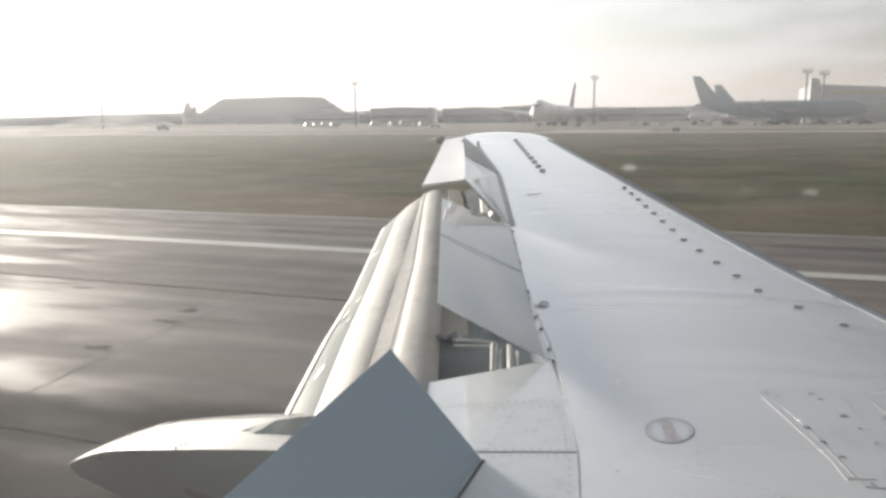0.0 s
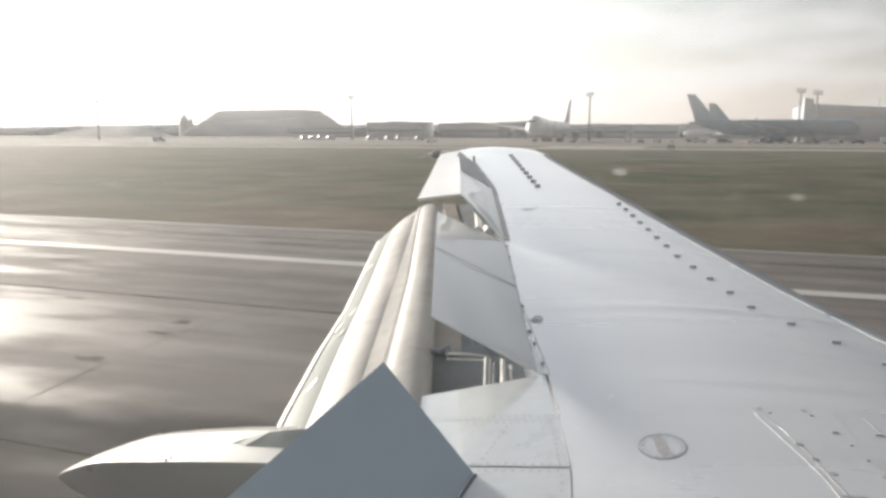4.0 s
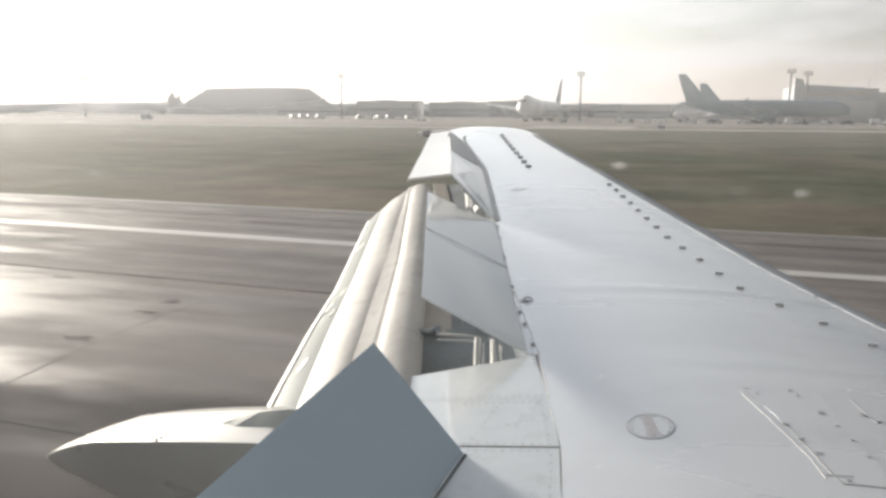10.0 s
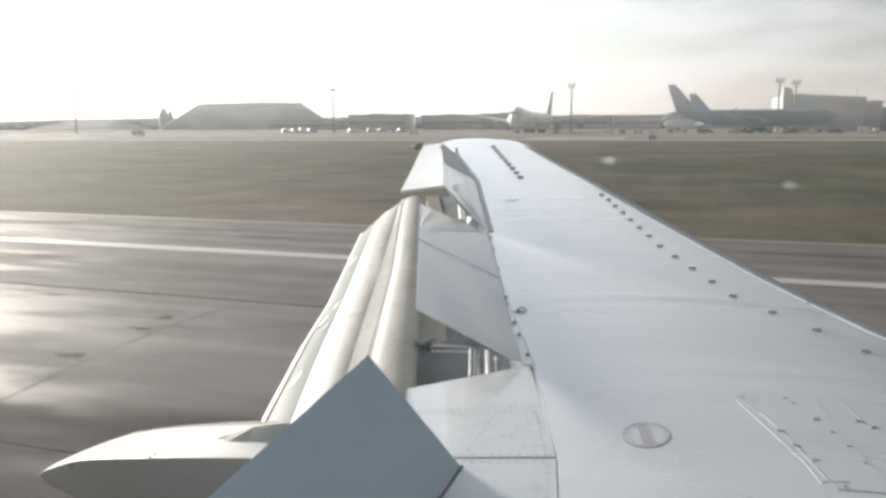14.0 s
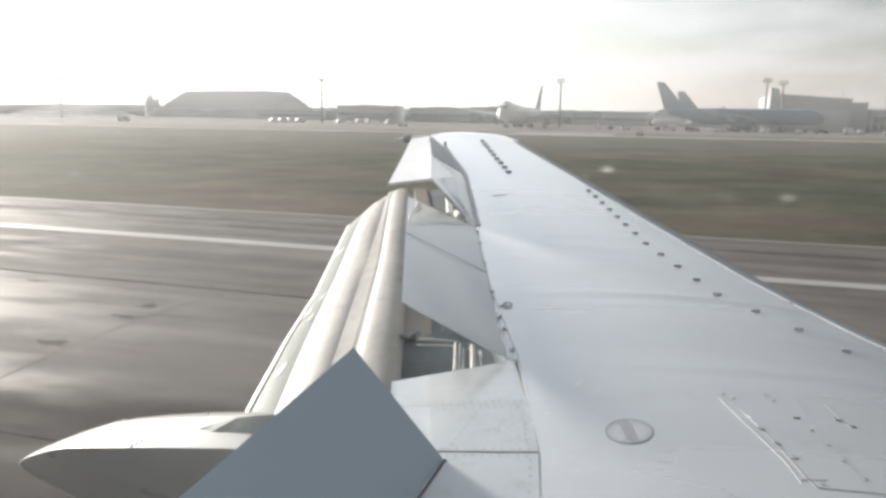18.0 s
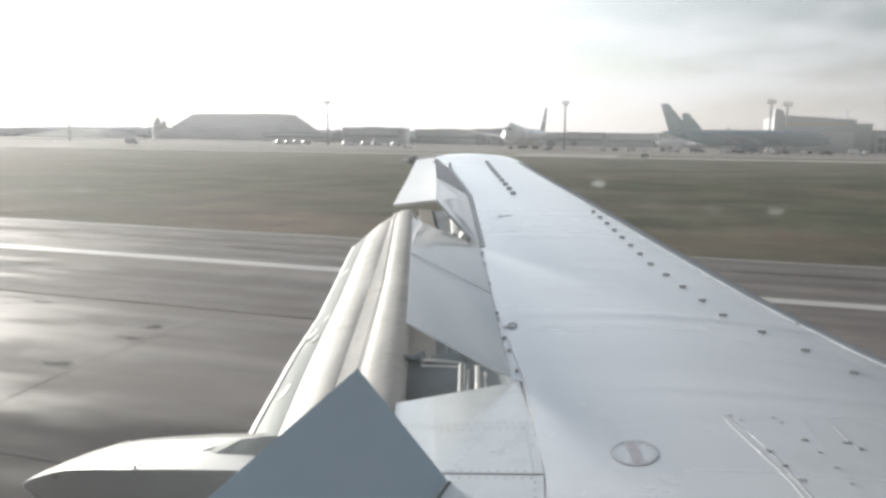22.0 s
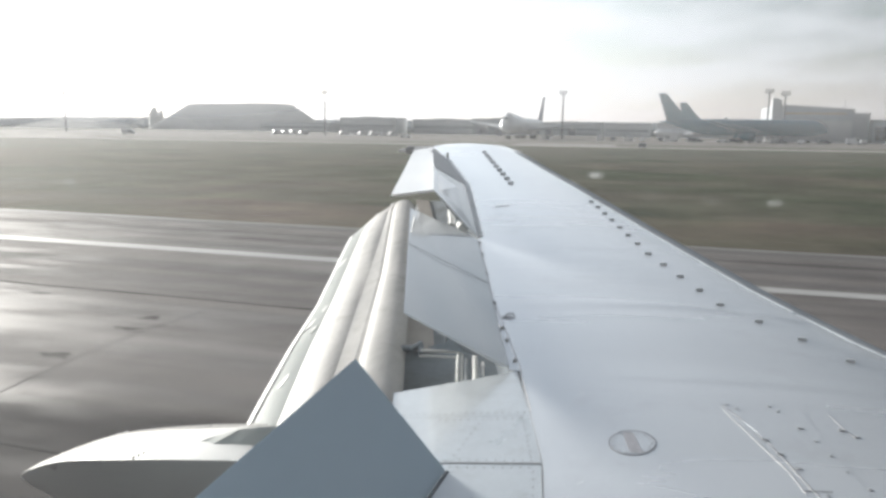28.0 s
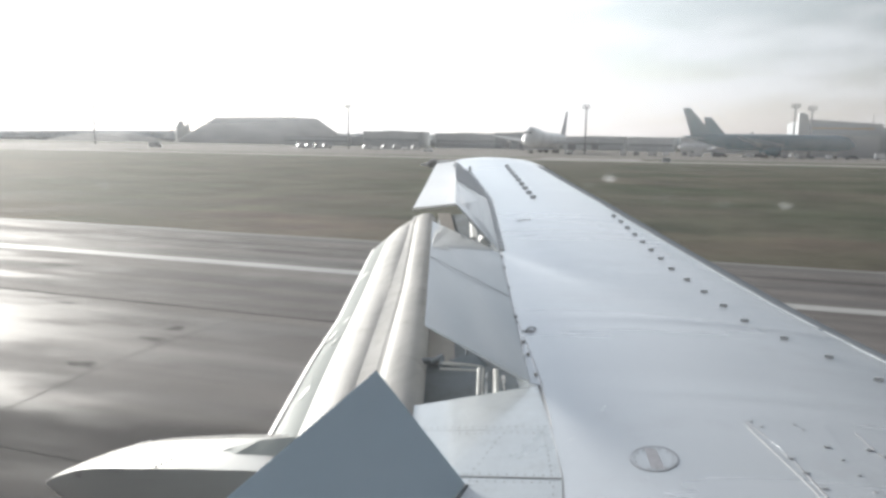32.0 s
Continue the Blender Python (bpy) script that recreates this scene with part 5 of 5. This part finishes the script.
airliner("white four-engined jumbo airliner with an upper deck hump, parked nose on", (-63.6, 328, 0), -94, 68.0, 3.25, 5.6, 19.6, 60.0, JETWHITE, JUMBOFIN, JETGREY, (0.38, 0.68), hump=True, engine_r=1.65, engine_mat=ENGINE)
airliner("long teal airliner with a dark teal tail parked side on", (24.3, 301, 0), 0, 58.5, 3.1, 5.5, 18.3, 60.0, TEAL, TEALFIN, TEALFIN, (0.32,), engine_r=1.75, engine_mat=TEAL)
airliner("white airliner with a teal tail behind another one", (33.6, 368, 0), 2, 63.7, 3.1, 5.4, 17.2, 60.0, JETWHITE, TEALFIN, JETGREY, (0.32,), engine_r=1.7)
airliner("yellow airliner with red lettering and winglets at the terminal", (127, 278, 0), 180, 39.5, 1.95, 3.5, 12.5, 34.0, YELLOW, YELLOW, YELLOW, (0.3,), winglets=True, lettering=True, engine_r=1.0)
airliner("yellow airliner parked by the pier below the tower", (340, 327, 0), -16, 39.5, 1.95, 3.5, 12.5, 34.0, YELLOW, YELLOW, YELLOW, (0.3,), winglets=True, engine_r=1.0)
airliner("small white airliner parked far back on the apron", (8, 438, 0), 185, 38.0, 1.9, 3.4, 11.8, 34.0, JETWHITE, JETWHITE, JETGREY, (0.3,), engine_r=0.9)


# ---------------------------------------------------------------- buildings
def panes(ob, x0, x1, y, z0, z1, nx, nz, gap=0.25, mat=GLASSB, depth=0.06, label="dark window pane"):
    """A grid of window panes on a wall that faces -y, each its own part."""
    w, h = (x1 - x0) / nx, (z1 - z0) / nz
    me = mesh("window", *box(gap / 2, w - gap / 2, -depth, 0.0, gap / 2, h - gap / 2), mat)
    for i in range(nx):
        for k in range(nz):
            p = new("window", me)
            p.parent = ob
            p.location = (x0 + i * w, y, z0 + k * h)


def block(name, label, category, x0, x1, y0, y1, h, mat, roof=ROOFM, rows=(), turn=0, glass=GLASSB):
    ob = thing(name, label, category, ((x0 + x1) / 2, (y0 + y1) / 2, 0), turn)
    a, b = (x1 - x0) / 2, (y1 - y0) / 2
    part("wall", *box(-a, a, -b, b, 0, h - 0.5), mat, ob)
    part("roof", *box(-a - 0.3, a + 0.3, -b - 0.3, b + 0.3, h - 0.5, h, 0.15), roof, ob)
    for z0, z1, nx, nz in rows:
        panes(ob, -a + 1, a - 1, -b, z0, z1, nx, nz, mat=glass)
    return ob


# hangar with a peaked corner and a falling roof
hg = thing("hangar", "large grey aircraft hangar with a peaked roof corner", "hangar", (57, 376, 0), 0)
part("wall", *slab([(-16.5, -24, 0), (15.0, -24, 0), (15.0, -24, 13.4), (-13.2, -24, 15.3), (-16.5, -24, 15.4)], (0, 48, 0)), HANGARW, hg, "grey cladding")
part("corner_pier", *slab([(-17.0, -24.3, 0), (-13.4, -24.3, 0), (-13.4, -24.3, 17.6), (-15.0, -24.3, 18.4), (-17.0, -24.3, 18.6)], (0, 5.0, 0)), HANGARD, hg, "pale pier that rises over the roof corner")
part("roof", *slab([(-13.3, -24.4, 15.3), (15.3, -24.4, 13.4), (15.3, -24.4, 14.0), (-13.3, -24.4, 15.9)], (0, 49, 0)), ROOFM, hg, "dark roof edge")
part("fascia", *box(-13.2, 14.8, -24.5, -24.02, 9.2, 13.1), FACADE_D, hg, "darker band under the roof")
part("sign_strip", *box(-12.6, 12, -24.62, -24.5, 11.7, 12.5), material("ochre_sign", (0.42, 0.33, 0.2), 0.5, var=0.1), hg, "ochre sign strip")
for i in range(6):
    part("hangar_door", *box(-13 + i * 4.6, -13 + i * 4.6 + 4.45, -24.35 + 0.12 * (i % 2), -24.03, 0.0, 9.0), HANGARD, hg, "grey sliding door panel")
part("annex", *box(15.0, 21.6, -22, 20, 0, 12.0), HANGARW, hg, "grey side annex")
part("annex_roof", *box(14.9, 21.9, -22.3, 20.3, 12.0, 12.5), ROOFM, hg)
part("roof_mast", *rod((12.0, -20, 13.8), (12.0, -20, 18.0), 0.14, n=6), MASTM, hg, "thin mast on the roof")

# tall dark panes stand in for the shaded recesses below the upper band
low = block("terminal_hall", "long low grey terminal hall with dark panes for shaded openings", "terminal", 80.6, 169, 357, 401, 9.8, FACADE_B, rows=((0.6, 6.9, 34, 2),))
part("entrance_block", *box(-25, -16, -24, -22, 3.2, 9.6), FACADE_L, low, "pale entrance block")
up = block("terminal_hall", "upper grey-blue terminal storeys with white bands", "terminal", 120, 190, 408, 444, 17.6, FACADE_B, rows=((12.4, 14.2, 30, 1), (14.8, 16.4, 30, 1)))
part("white_band", *box(-32.3, -24, -18.5, -18.0, 11.8, 16.8), FACADE_L, up, "white stair tower band")
# chequered hall
chk = thing("chequered_hall", "low hall clad in blue and white chequered panels", "building", (205, 364, 0), -14)
part("wall", *box(-30, 30, -8, 8, 0, 11.4), FACADE_D, chk)
part("roof", *box(-30.3, 30.3, -8.3, 8.3, 11.4, 11.9), ROOFM, chk)
pb, pw = mesh("panel", *box(0.03, 1.97, -0.12, 0, 0.03, 1.97), BLUECHK), mesh("panel", *box(0.03, 1.97, -0.12, 0, 0.03, 1.97), WHITECHK)
for i in range(30):
    for k in range(4):
        p = new("panel", pb if (i + k) % 2 else pw)
        p.parent = chk
        p.location = (-30 + 2 * i, -8.0, 3.2 + 2 * k)
part("entrance_block", *box(-33, -29.5, -9, -4, 2.5, 11.6), FACADE_L, chk, "pale end block")
block("office_block", "dark glass-clad office block beside the control tower", "building", 252, 289, 401, 431, 21.0, FACADE_D, rows=((3.0, 20.0, 16, 6),), turn=-14)


def control_tower(at):
    ob = thing("control_tower", "tall pale concrete control tower with a flared gallery and glazed cab", "tower", at, 0)
    n = 24
    def ring(r, z, m=n):
        return [(r * math.cos(2 * math.pi * i / m), r * math.sin(2 * math.pi * i / m), z) for i in range(m)]
    part("shaft", *loft([ring(3.0, 0), ring(2.8, 34.0)]), FACADE_L, ob, "pale round concrete shaft", smooth=True)
    part("gallery", *loft([ring(2.8, 33.2), ring(4.2, 35.0), ring(8.6, 39.4), ring(8.6, 40.2), ring(5.4, 40.6)]), FACADE_L, ob, "flared pale gallery")
    part("drum", *loft([ring(5.2, 40.6, 12), ring(6.0, 42.4, 12), ring(6.0, 43.0, 12), ring(3.8, 43.4, 12)]), FACADE_D, ob, "dark drum")
    part("cab_base", *loft([ring(3.6, 43.2, 12), ring(3.8, 45.0, 12)]), FACADE, ob)
    for i in range(12):
        a, b = 2 * math.pi * i / 12, 2 * math.pi * (i + 1) / 12
        part("cab_window", *slab([(3.8 * math.cos(a), 3.8 * math.sin(a), 45), (3.8 * math.cos(b), 3.8 * math.sin(b), 45), (4.5 * math.cos(b), 4.5 * math.sin(b), 48), (4.5 * math.cos(a), 4.5 * math.sin(a), 48)],
                                 (-0.06 * math.cos(a), -0.06 * math.sin(a), 0)), GLASSB, ob)
    part("cab_roof", *loft([ring(4.7, 48, 12), ring(4.7, 48.5, 12), ring(1.5, 49.4, 12)]), ROOFM, ob, "dark cab roof")
    part("aerial", *rod((0, 0, 49.2), (0, 0, 53), 0.1, 0.05, 6), STEEL, ob)
    for i in range(5):
        part("aerial", *rod((1.8 * math.cos(i * 1.3), 1.8 * math.sin(i * 1.3), 49), (1.8 * math.cos(i * 1.3), 1.8 * math.sin(i * 1.3), 51), 0.06, n=5), STEEL, ob)
    return ob


control_tower((291, 422, 0))
pier = block("pier_hall", "long glazed terminal pier with a row of gates", "terminal", 345, 429, 351, 375, 11.5, FACADE_B, rows=((1.0, 9.5, 26, 3),), turn=-16)
block("terminal_hall", "tall grey terminal block at the end of the pier", "terminal", 429, 469, 346, 378, 18.0, FACADE, turn=-16)
for i in range(9):
    mst = thing("roof_mast", "thin mast with a crossbar on the pier roof", "mast", (352 + i * 8.2, 367 - i * 2.2, 11.3), 0, "masts on the pier roof")
    part("pole", *rod((0, 0, 0), (0, 0, 4.2), 0.12, 0.08, 6), STEEL, mst)
    part("crossbar", *box(-1.0, 1.0, -0.1, 0.1, 3.6, 4.0), STEEL, mst)
for x0, x1, y0, h, m, lb in ((-259, -210, 551, 12.4, FACADE, "low grey cargo hall with a window band"), (-204, -151, 572, 11.6, FACADE, "low grey cargo hall with a flat roof"), (-148, -103, 551, 12.0, FACADE_D, "low dark workshop hall with small windows"),
                             (-45, -15, 509, 9.0, FACADE, "grey office building with a window band"), (-11, 23, 498, 9.0, FACADE, "grey low warehouse with a flat roof"), (-103, -55, 594, 10.2, FACADE, "low grey shed with a flat roof"),
                             (25, 72, 551, 10.6, FACADE, "grey workshop hall with a flat roof"), (-384, -310, 636, 8.6, FACADE, "low grey store with a flat roof"), (140, 178, 456, 13.0, FACADE_D, "dark building behind the terminal")):
    bx = block("building", lb, "building", x0, x1, y0, y0 + 24, h, m, rows=((h * 0.35, h * 0.55, max(4, int((x1 - x0) / 4)), 1),), glass=GLASSFAR)
    if h > 10:
        part("roof_house", *box(-(x1 - x0) * 0.2, (x1 - x0) * 0.1, -5, 5, h, h + 0.7), FACADE, bx, "plant room on the roof")

# ---------------------------------------------------------------- earth mound, plant, woods
def mound(name, label, cx, cy, lx, ly, h, slope, seed):
    nx, ny = 70, 26
    v = []
    for j in range(ny + 1):
        for i in range(nx + 1):
            u, w = i / nx * 2 - 1, j / ny * 2 - 1
            x, y = u * lx, w * ly
            d = min((lx - abs(x)) / slope, (ly - abs(y)) / (slope * 0.9))
            z = h * min(1, max(0, d / 1.0))
            z = z * (0.985 + 0.03 * u) + (0.9 * noise.noise((x * 0.03, y * 0.03, seed)) * min(1, z / 6)) + (0.6 * noise.noise((x * 0.15, y * 0.15, seed)) if 0.5 < z < h * 0.97 else 0)
            v.append((cx + x, cy + y, z - 0.2))
    f = []
    for j in range(ny):
        for i in range(nx):
            a = j * (nx + 1) + i
            f.append((a, a + 1, a + nx + 2, a + nx + 1))
    return setting(name, v, f, SPOIL, label, "mound", True)


mound("earth_mound", "big flat-topped grey-brown spoil heap", -511, 805, 92, 60, 32.0, 36, 1.0)
mound("earth_mound", "low grey-brown earth bank", -474, 850, 62, 40, 16.5, 40, 4.0)
mound("earth_mound", "low far earth mound", -765, 810, 74, 40, 11.5, 40, 7.0)

pl = thing("cement_plant", "grey gravel plant with hopper tower, silos and a thin chimney", "plant", (-678, 853, 0), 45)
part("hopper_tower", *loft([[(-6, -5, 0), (6, -5, 0), (6, 5, 0), (-6, 5, 0)], [(-6, -5, 20), (6, -5, 20), (6, 5, 20), (-6, 5, 20)], [(-2, -3, 29), (3, -3, 29), (3, 3, 29), (-2, 3, 29)]]), FACADE, pl)
for i in range(3):
    part("silo", *rod((15 + i * 5, 0, 0), (15 + i * 5, 0, 15 - 2 * i), 2.2, n=14), FACADE, pl)
part("hopper_tower", *loft([[(6.4, -4, 0), (12, -4, 0), (12, 4, 0), (6.4, 4, 0)], [(6.4, -4, 21), (12, -4, 21), (12, 4, 21), (6.4, 4, 21)], [(8, -2, 26), (10.4, -2, 26), (10.4, 2, 26), (8, 2, 26)]]), FACADE, pl)
part("conveyor", *slab([(-6, -1, 19), (-30, -1, 1), (-30, 1, 1), (-6, 1, 19)], (0, 0, 1.4)), STEEL, pl)
part("chimney", *rod((31, 0, 0), (31, 0, 25), 0.9, 0.7, 10), STEEL, pl)


def woods(name, label, x0, x1, y0, y1, n, h, seed):
    """Many low clumps that make an uneven far treeline."""
    rnd = random.Random(seed)
    ico = bmesh.new()
    bmesh.ops.create_icosphere(ico, subdivisions=1, radius=1.0)
    bv = [tuple(q.co) for q in ico.verts]
    bf = [tuple(q.index for q in fc.verts) for fc in ico.faces]
    ico.free()
    v, f = [], []
    for i in range(n):
        x, y = rnd.uniform(x0, x1), rnd.uniform(y0, y1)
        hh = h * (0.7 + 0.5 * noise.noise((x * 0.004, seed, 0)) + rnd.uniform(-0.12, 0.16))
        r = rnd.uniform(5, 11)
        o = len(v)
        for p in bv:
            k = rnd.uniform(0.8, 1.2)
            v.append((x + p[0] * r * k, y + p[1] * r * k, max(-0.5, hh * 0.5 + p[2] * hh * 0.52 * k)))
        f += [tuple(o + q for q in t) for t in bf]
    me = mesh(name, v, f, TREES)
    return tagged(new(name, me), label, "trees", "", "stuff")


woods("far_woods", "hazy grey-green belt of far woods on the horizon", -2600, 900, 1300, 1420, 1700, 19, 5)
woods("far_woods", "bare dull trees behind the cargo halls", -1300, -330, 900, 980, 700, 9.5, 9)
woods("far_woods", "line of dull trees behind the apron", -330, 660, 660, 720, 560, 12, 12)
hill = [(x, 1700, 24 + 7 * noise.noise((x * 0.0011, 3.0, 0)) + 3 * noise.noise((x * 0.006, 9.0, 0))) for x in range(-4200, 3000, 60)]
hvv = [(x, 1650.0, -1.0) for x, y, z in hill] + hill + [(x, 2600.0, z + 6) for x, y, z in hill]
nh = len(hill)
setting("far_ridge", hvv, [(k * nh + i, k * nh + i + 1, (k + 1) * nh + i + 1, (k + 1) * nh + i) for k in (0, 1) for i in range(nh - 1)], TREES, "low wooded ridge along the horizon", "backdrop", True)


# ---------------------------------------------------------------- masts, vehicles, apron clutter
def flood_mast(at, h, wide=3.0, label="tall floodlight mast with a bank of lamps", two=True):
    ob = thing("floodlight_mast", label, "mast", at, 0, "floodlight masts")
    part("pole", *rod((0, 0, 0), (0, 0, h), 0.45, 0.34, 10), MASTM, ob)
    part("crossarm", *box(-wide / 2, wide / 2, -0.15, 0.15, h - 0.2, h + 0.1), STEEL, ob)
    for i in range(4):
        x = -wide / 2 + wide * (i + 0.5) / 4
        for k in range(2 if two else 1):
            part("lamp", *loft([[(x - 0.3, -0.5, h + 0.15 + k * 0.8), (x + 0.3, -0.5, h + 0.15 + k * 0.8), (x + 0.3, -0.5, h + 0.8 + k * 0.8), (x - 0.3, -0.5, h + 0.8 + k * 0.8)],
                                [(x - 0.2, 0.2, h + 0.25 + k * 0.8), (x + 0.2, 0.2, h + 0.25 + k * 0.8), (x + 0.2, 0.2, h + 0.6 + k * 0.8), (x - 0.2, 0.2, h + 0.6 + k * 0.8)]]), LAMPH, ob)
    return ob


for x, y, h in ((-161.5, 327, 20.0), (-47.5, 330, 19.6), (36.3, 333, 19.9), (42.2, 331, 18.8), (92, 327, 24.5), (-330, 340, 21.0), (-500, 350, 21.0), (180, 327, 22.0)):
    flood_mast((x, y, 0), h, 3.6 if x < 60 else 1.4)
for x, h in ((80.0, 17.6), (82.6, 19.6), (87.2, 22.0)):
    ob = thing("apron_mast", "thin grey mast on the apron", "mast", (x, 328, 0), 0, "thin apron masts")
    part("pole", *rod((0, 0, 0), (0, 0, h), 0.26, 0.18, 8), MASTM, ob)
    part("head", *box(-0.5, 0.5, -0.2, 0.2, h, h + 0.6, 0.05), LAMPH, ob)


def car(kind, paint, label):
    """A parked vehicle, front along its own +x."""
    van = kind == "van"
    ob = thing(kind, label, kind)
    L, W, H = (5.2, 1.95, 2.2) if van else (4.3, 1.75, 1.45)
    if van:
        prof2 = [(-L / 2, 0.35), (-L / 2, H - 0.1), (-L / 2 + 0.15, H), (L * 0.28, H), (L * 0.40, 1.25), (L / 2 - 0.05, 1.05), (L / 2, 0.35)]
    else:
        prof2 = [(-L / 2, 0.35), (-L / 2, 0.85), (-L * 0.36, 0.95), (-L * 0.24, H), (L * 0.12, H), (L * 0.26, 0.95), (L / 2 - 0.1, 0.8), (L / 2, 0.35)]
    part("body", *loft([[(x, y, z) if z < 1.0 else (x, y * 0.86, z) for x, z in prof2] for y in (-W / 2, W / 2)]), paint, ob)
    gl = [(-L * 0.22, 1.0), (-L * 0.19, H - 0.1), (L * 0.1, H - 0.1), (L * 0.22, 1.0)] if not van else [(L * 0.08, 1.2), (L * 0.08, H - 0.2), (L * 0.26, H - 0.2), (L * 0.37, 1.25)]
    for s in (-1, 1):
        part("side_window", *slab([(x, s * W * 0.432, z) for x, z in gl], (0, s * 0.03, 0)), GLASSB, ob)
    ty = mesh("wheel", *loft([[(0.31 * r * math.cos(t), w, 0.31 * r * math.sin(t)) for t in np.linspace(0, 2 * math.pi, 13)[:-1]] for r, w in ((0.5, -0.1), (1, -0.09), (1, 0.09), (0.5, 0.1))]), RUBBER)
    for sx in (-0.31, 0.31):
        for s in (-1, 1):
            w = new("wheel", ty)
            w.parent = ob
            w.location = (sx * L, s * (W / 2 - 0.08), 0.31)
    part("headlight", *box(L / 2 - 0.06, L / 2 + 0.02, -W * 0.4, -W * 0.2, 0.6, 0.75), LAMPH, ob)
    part("headlight", *box(L / 2 - 0.06, L / 2 + 0.02, W * 0.2, W * 0.4, 0.6, 0.75), LAMPH, ob)
    return tagged(ob, group="parked vehicles")


protos = [car("car", CARW, "white car parked on the apron edge"), car("car", CARD, "dark car parked on the apron edge"), car("van", CARW, "white airport van on the apron"), car("van", CARD, "dark van on the apron")]
rv = random.Random(21)
spots = [(-198 + i * 4.9 + rv.uniform(-0.5, 0.5), 345 + rv.uniform(-1, 1), (1, 6, 1, 6)[i]) for i in range(4)] + [(-160 + i * 5.4, 345 + rv.uniform(-1, 1), (1, 2, 6, 1, 0, 6)[i]) for i in range(6)]
spots += [(-28 + i * 7.2 + rv.uniform(-2, 2), 291 + rv.uniform(-5, 4), i * 2 + 1) for i in range(13)] + [(72 + i * 5.8 + rv.uniform(-1, 1), 297 + rv.uniform(-8, 8), i) for i in range(12)]
spots += [(116.0, 262.0, 2), (-230.0, 272.0, 1), (-105, 286, 2)]
used = [False] * 4
for x, y, k in spots:
    p = (0, 2, 0, 1, 3, 0, 2, 1)[k % 8]
    m = pose(x, y, -0.03, 0, 0, 228 + rv.uniform(-4, 4) if 340 < y < 350 else rv.choice((0, 180, 90, 20)))
    if not used[p]:
        protos[p].matrix_basis = m
        used[p] = True
    else:
        copy_thing(protos[p], m)


def boarding_stairs(at, turn):
    ob = thing("boarding_stairs", "white mobile boarding stairs on wheels", "stairs", at, turn, "boarding stairs")
    for s in (-0.8, 0.8):
        part("stringer", *slab([(0, s, 0.6), (5.2, s, 5.0), (5.2, s, 5.4), (0, s, 1.0)], (0, 0.08, 0)), FACADE_L, ob)
        part("handrail", *rod((0, s, 1.9), (5.2, s, 6.3), 0.06, n=6), FACADE_L, ob)
    for i in range(12):
        part("tread", *box(0.1 + i * 0.42, 0.45 + i * 0.42, -0.75, 0.75, 0.85 + i * 0.36, 0.9 + i * 0.36), STEEL, ob)
    part("chassis", *box(-0.6, 5.6, -0.95, 0.95, 0.35, 0.65, 0.05), STEEL, ob)
    for x in (0.2, 4.8):
        for s in (-0.9, 0.9):
            part("wheel", *rod((x, s - 0.12, 0.35), (x, s + 0.12, 0.35), 0.35, n=14), RUBBER, ob)
    part("support", *rod((4.6, 0, 0.6), (4.6, 0, 4.6), 0.12), STEEL, ob)
    return ob


boarding_stairs((93, 286, -0.03), 118)
boarding_stairs((100, 286, -0.03), 118)
for i, (x, y) in enumerate(((-16, 283), (6, 280), (34, 286), (86, 286), (-48, 290), (93, 278), (62, 286))):
    ct = thing("baggage_cart", "low dark baggage cart on the apron", "cart", (x, y, -0.03), 15 * i, "baggage carts")
    part("deck", *box(-1.6, 1.6, -0.8, 0.8, 0.4, 0.55, 0.03), STEEL, ct)
    part("cover", *box(-1.5, 1.5, -0.75, 0.75, 0.56, 1.7, 0.12), CARD if i % 2 else FACADE_L, ct)
    for wx in (-1.1, 1.1):
        for s in (-0.7, 0.7):
            part("wheel", *rod((wx, s - 0.08, 0.22), (wx, s + 0.08, 0.22), 0.22, n=10), RUBBER, ct)

# low blast fence and barrels by the apron, boards in the grass
bf = thing("blast_fence", "row of low grey blast fence panels by the taxiway", "fence", (-345, 222, -0.03), 0)
for i in range(16):
    part("fence_panel", *slab([(i * 3.1, 0, 0), (i * 3.1 + 2.9, 0, 0), (i * 3.1 + 2.9, 0.9, 2.2), (i * 3.1, 0.9, 2.2)], (0, 0.15, 0)), FACADE, bf)
for x, y, m, lb in ((58.0, 150.0, YBOARD, "small yellow taxiway sign board in the grass"), (-6.5, 168.0, FACADE_D, "small dark marker box beside the taxiway"), (54.0, 70.0, ORANGE, "small orange marker board in the grass")):
    bd = thing("marker_board", lb, "sign", (x, y, -0.06), 8)
    part("board", *box(-0.8, 0.8, -0.08, 0.08, 0.35, 1.2, 0.04), m, bd)
    for s in (-0.6, 0.6):
        part("post", *rod((s, 0, 0), (s, 0, 0.4), 0.05, n=6), STEEL, bd)
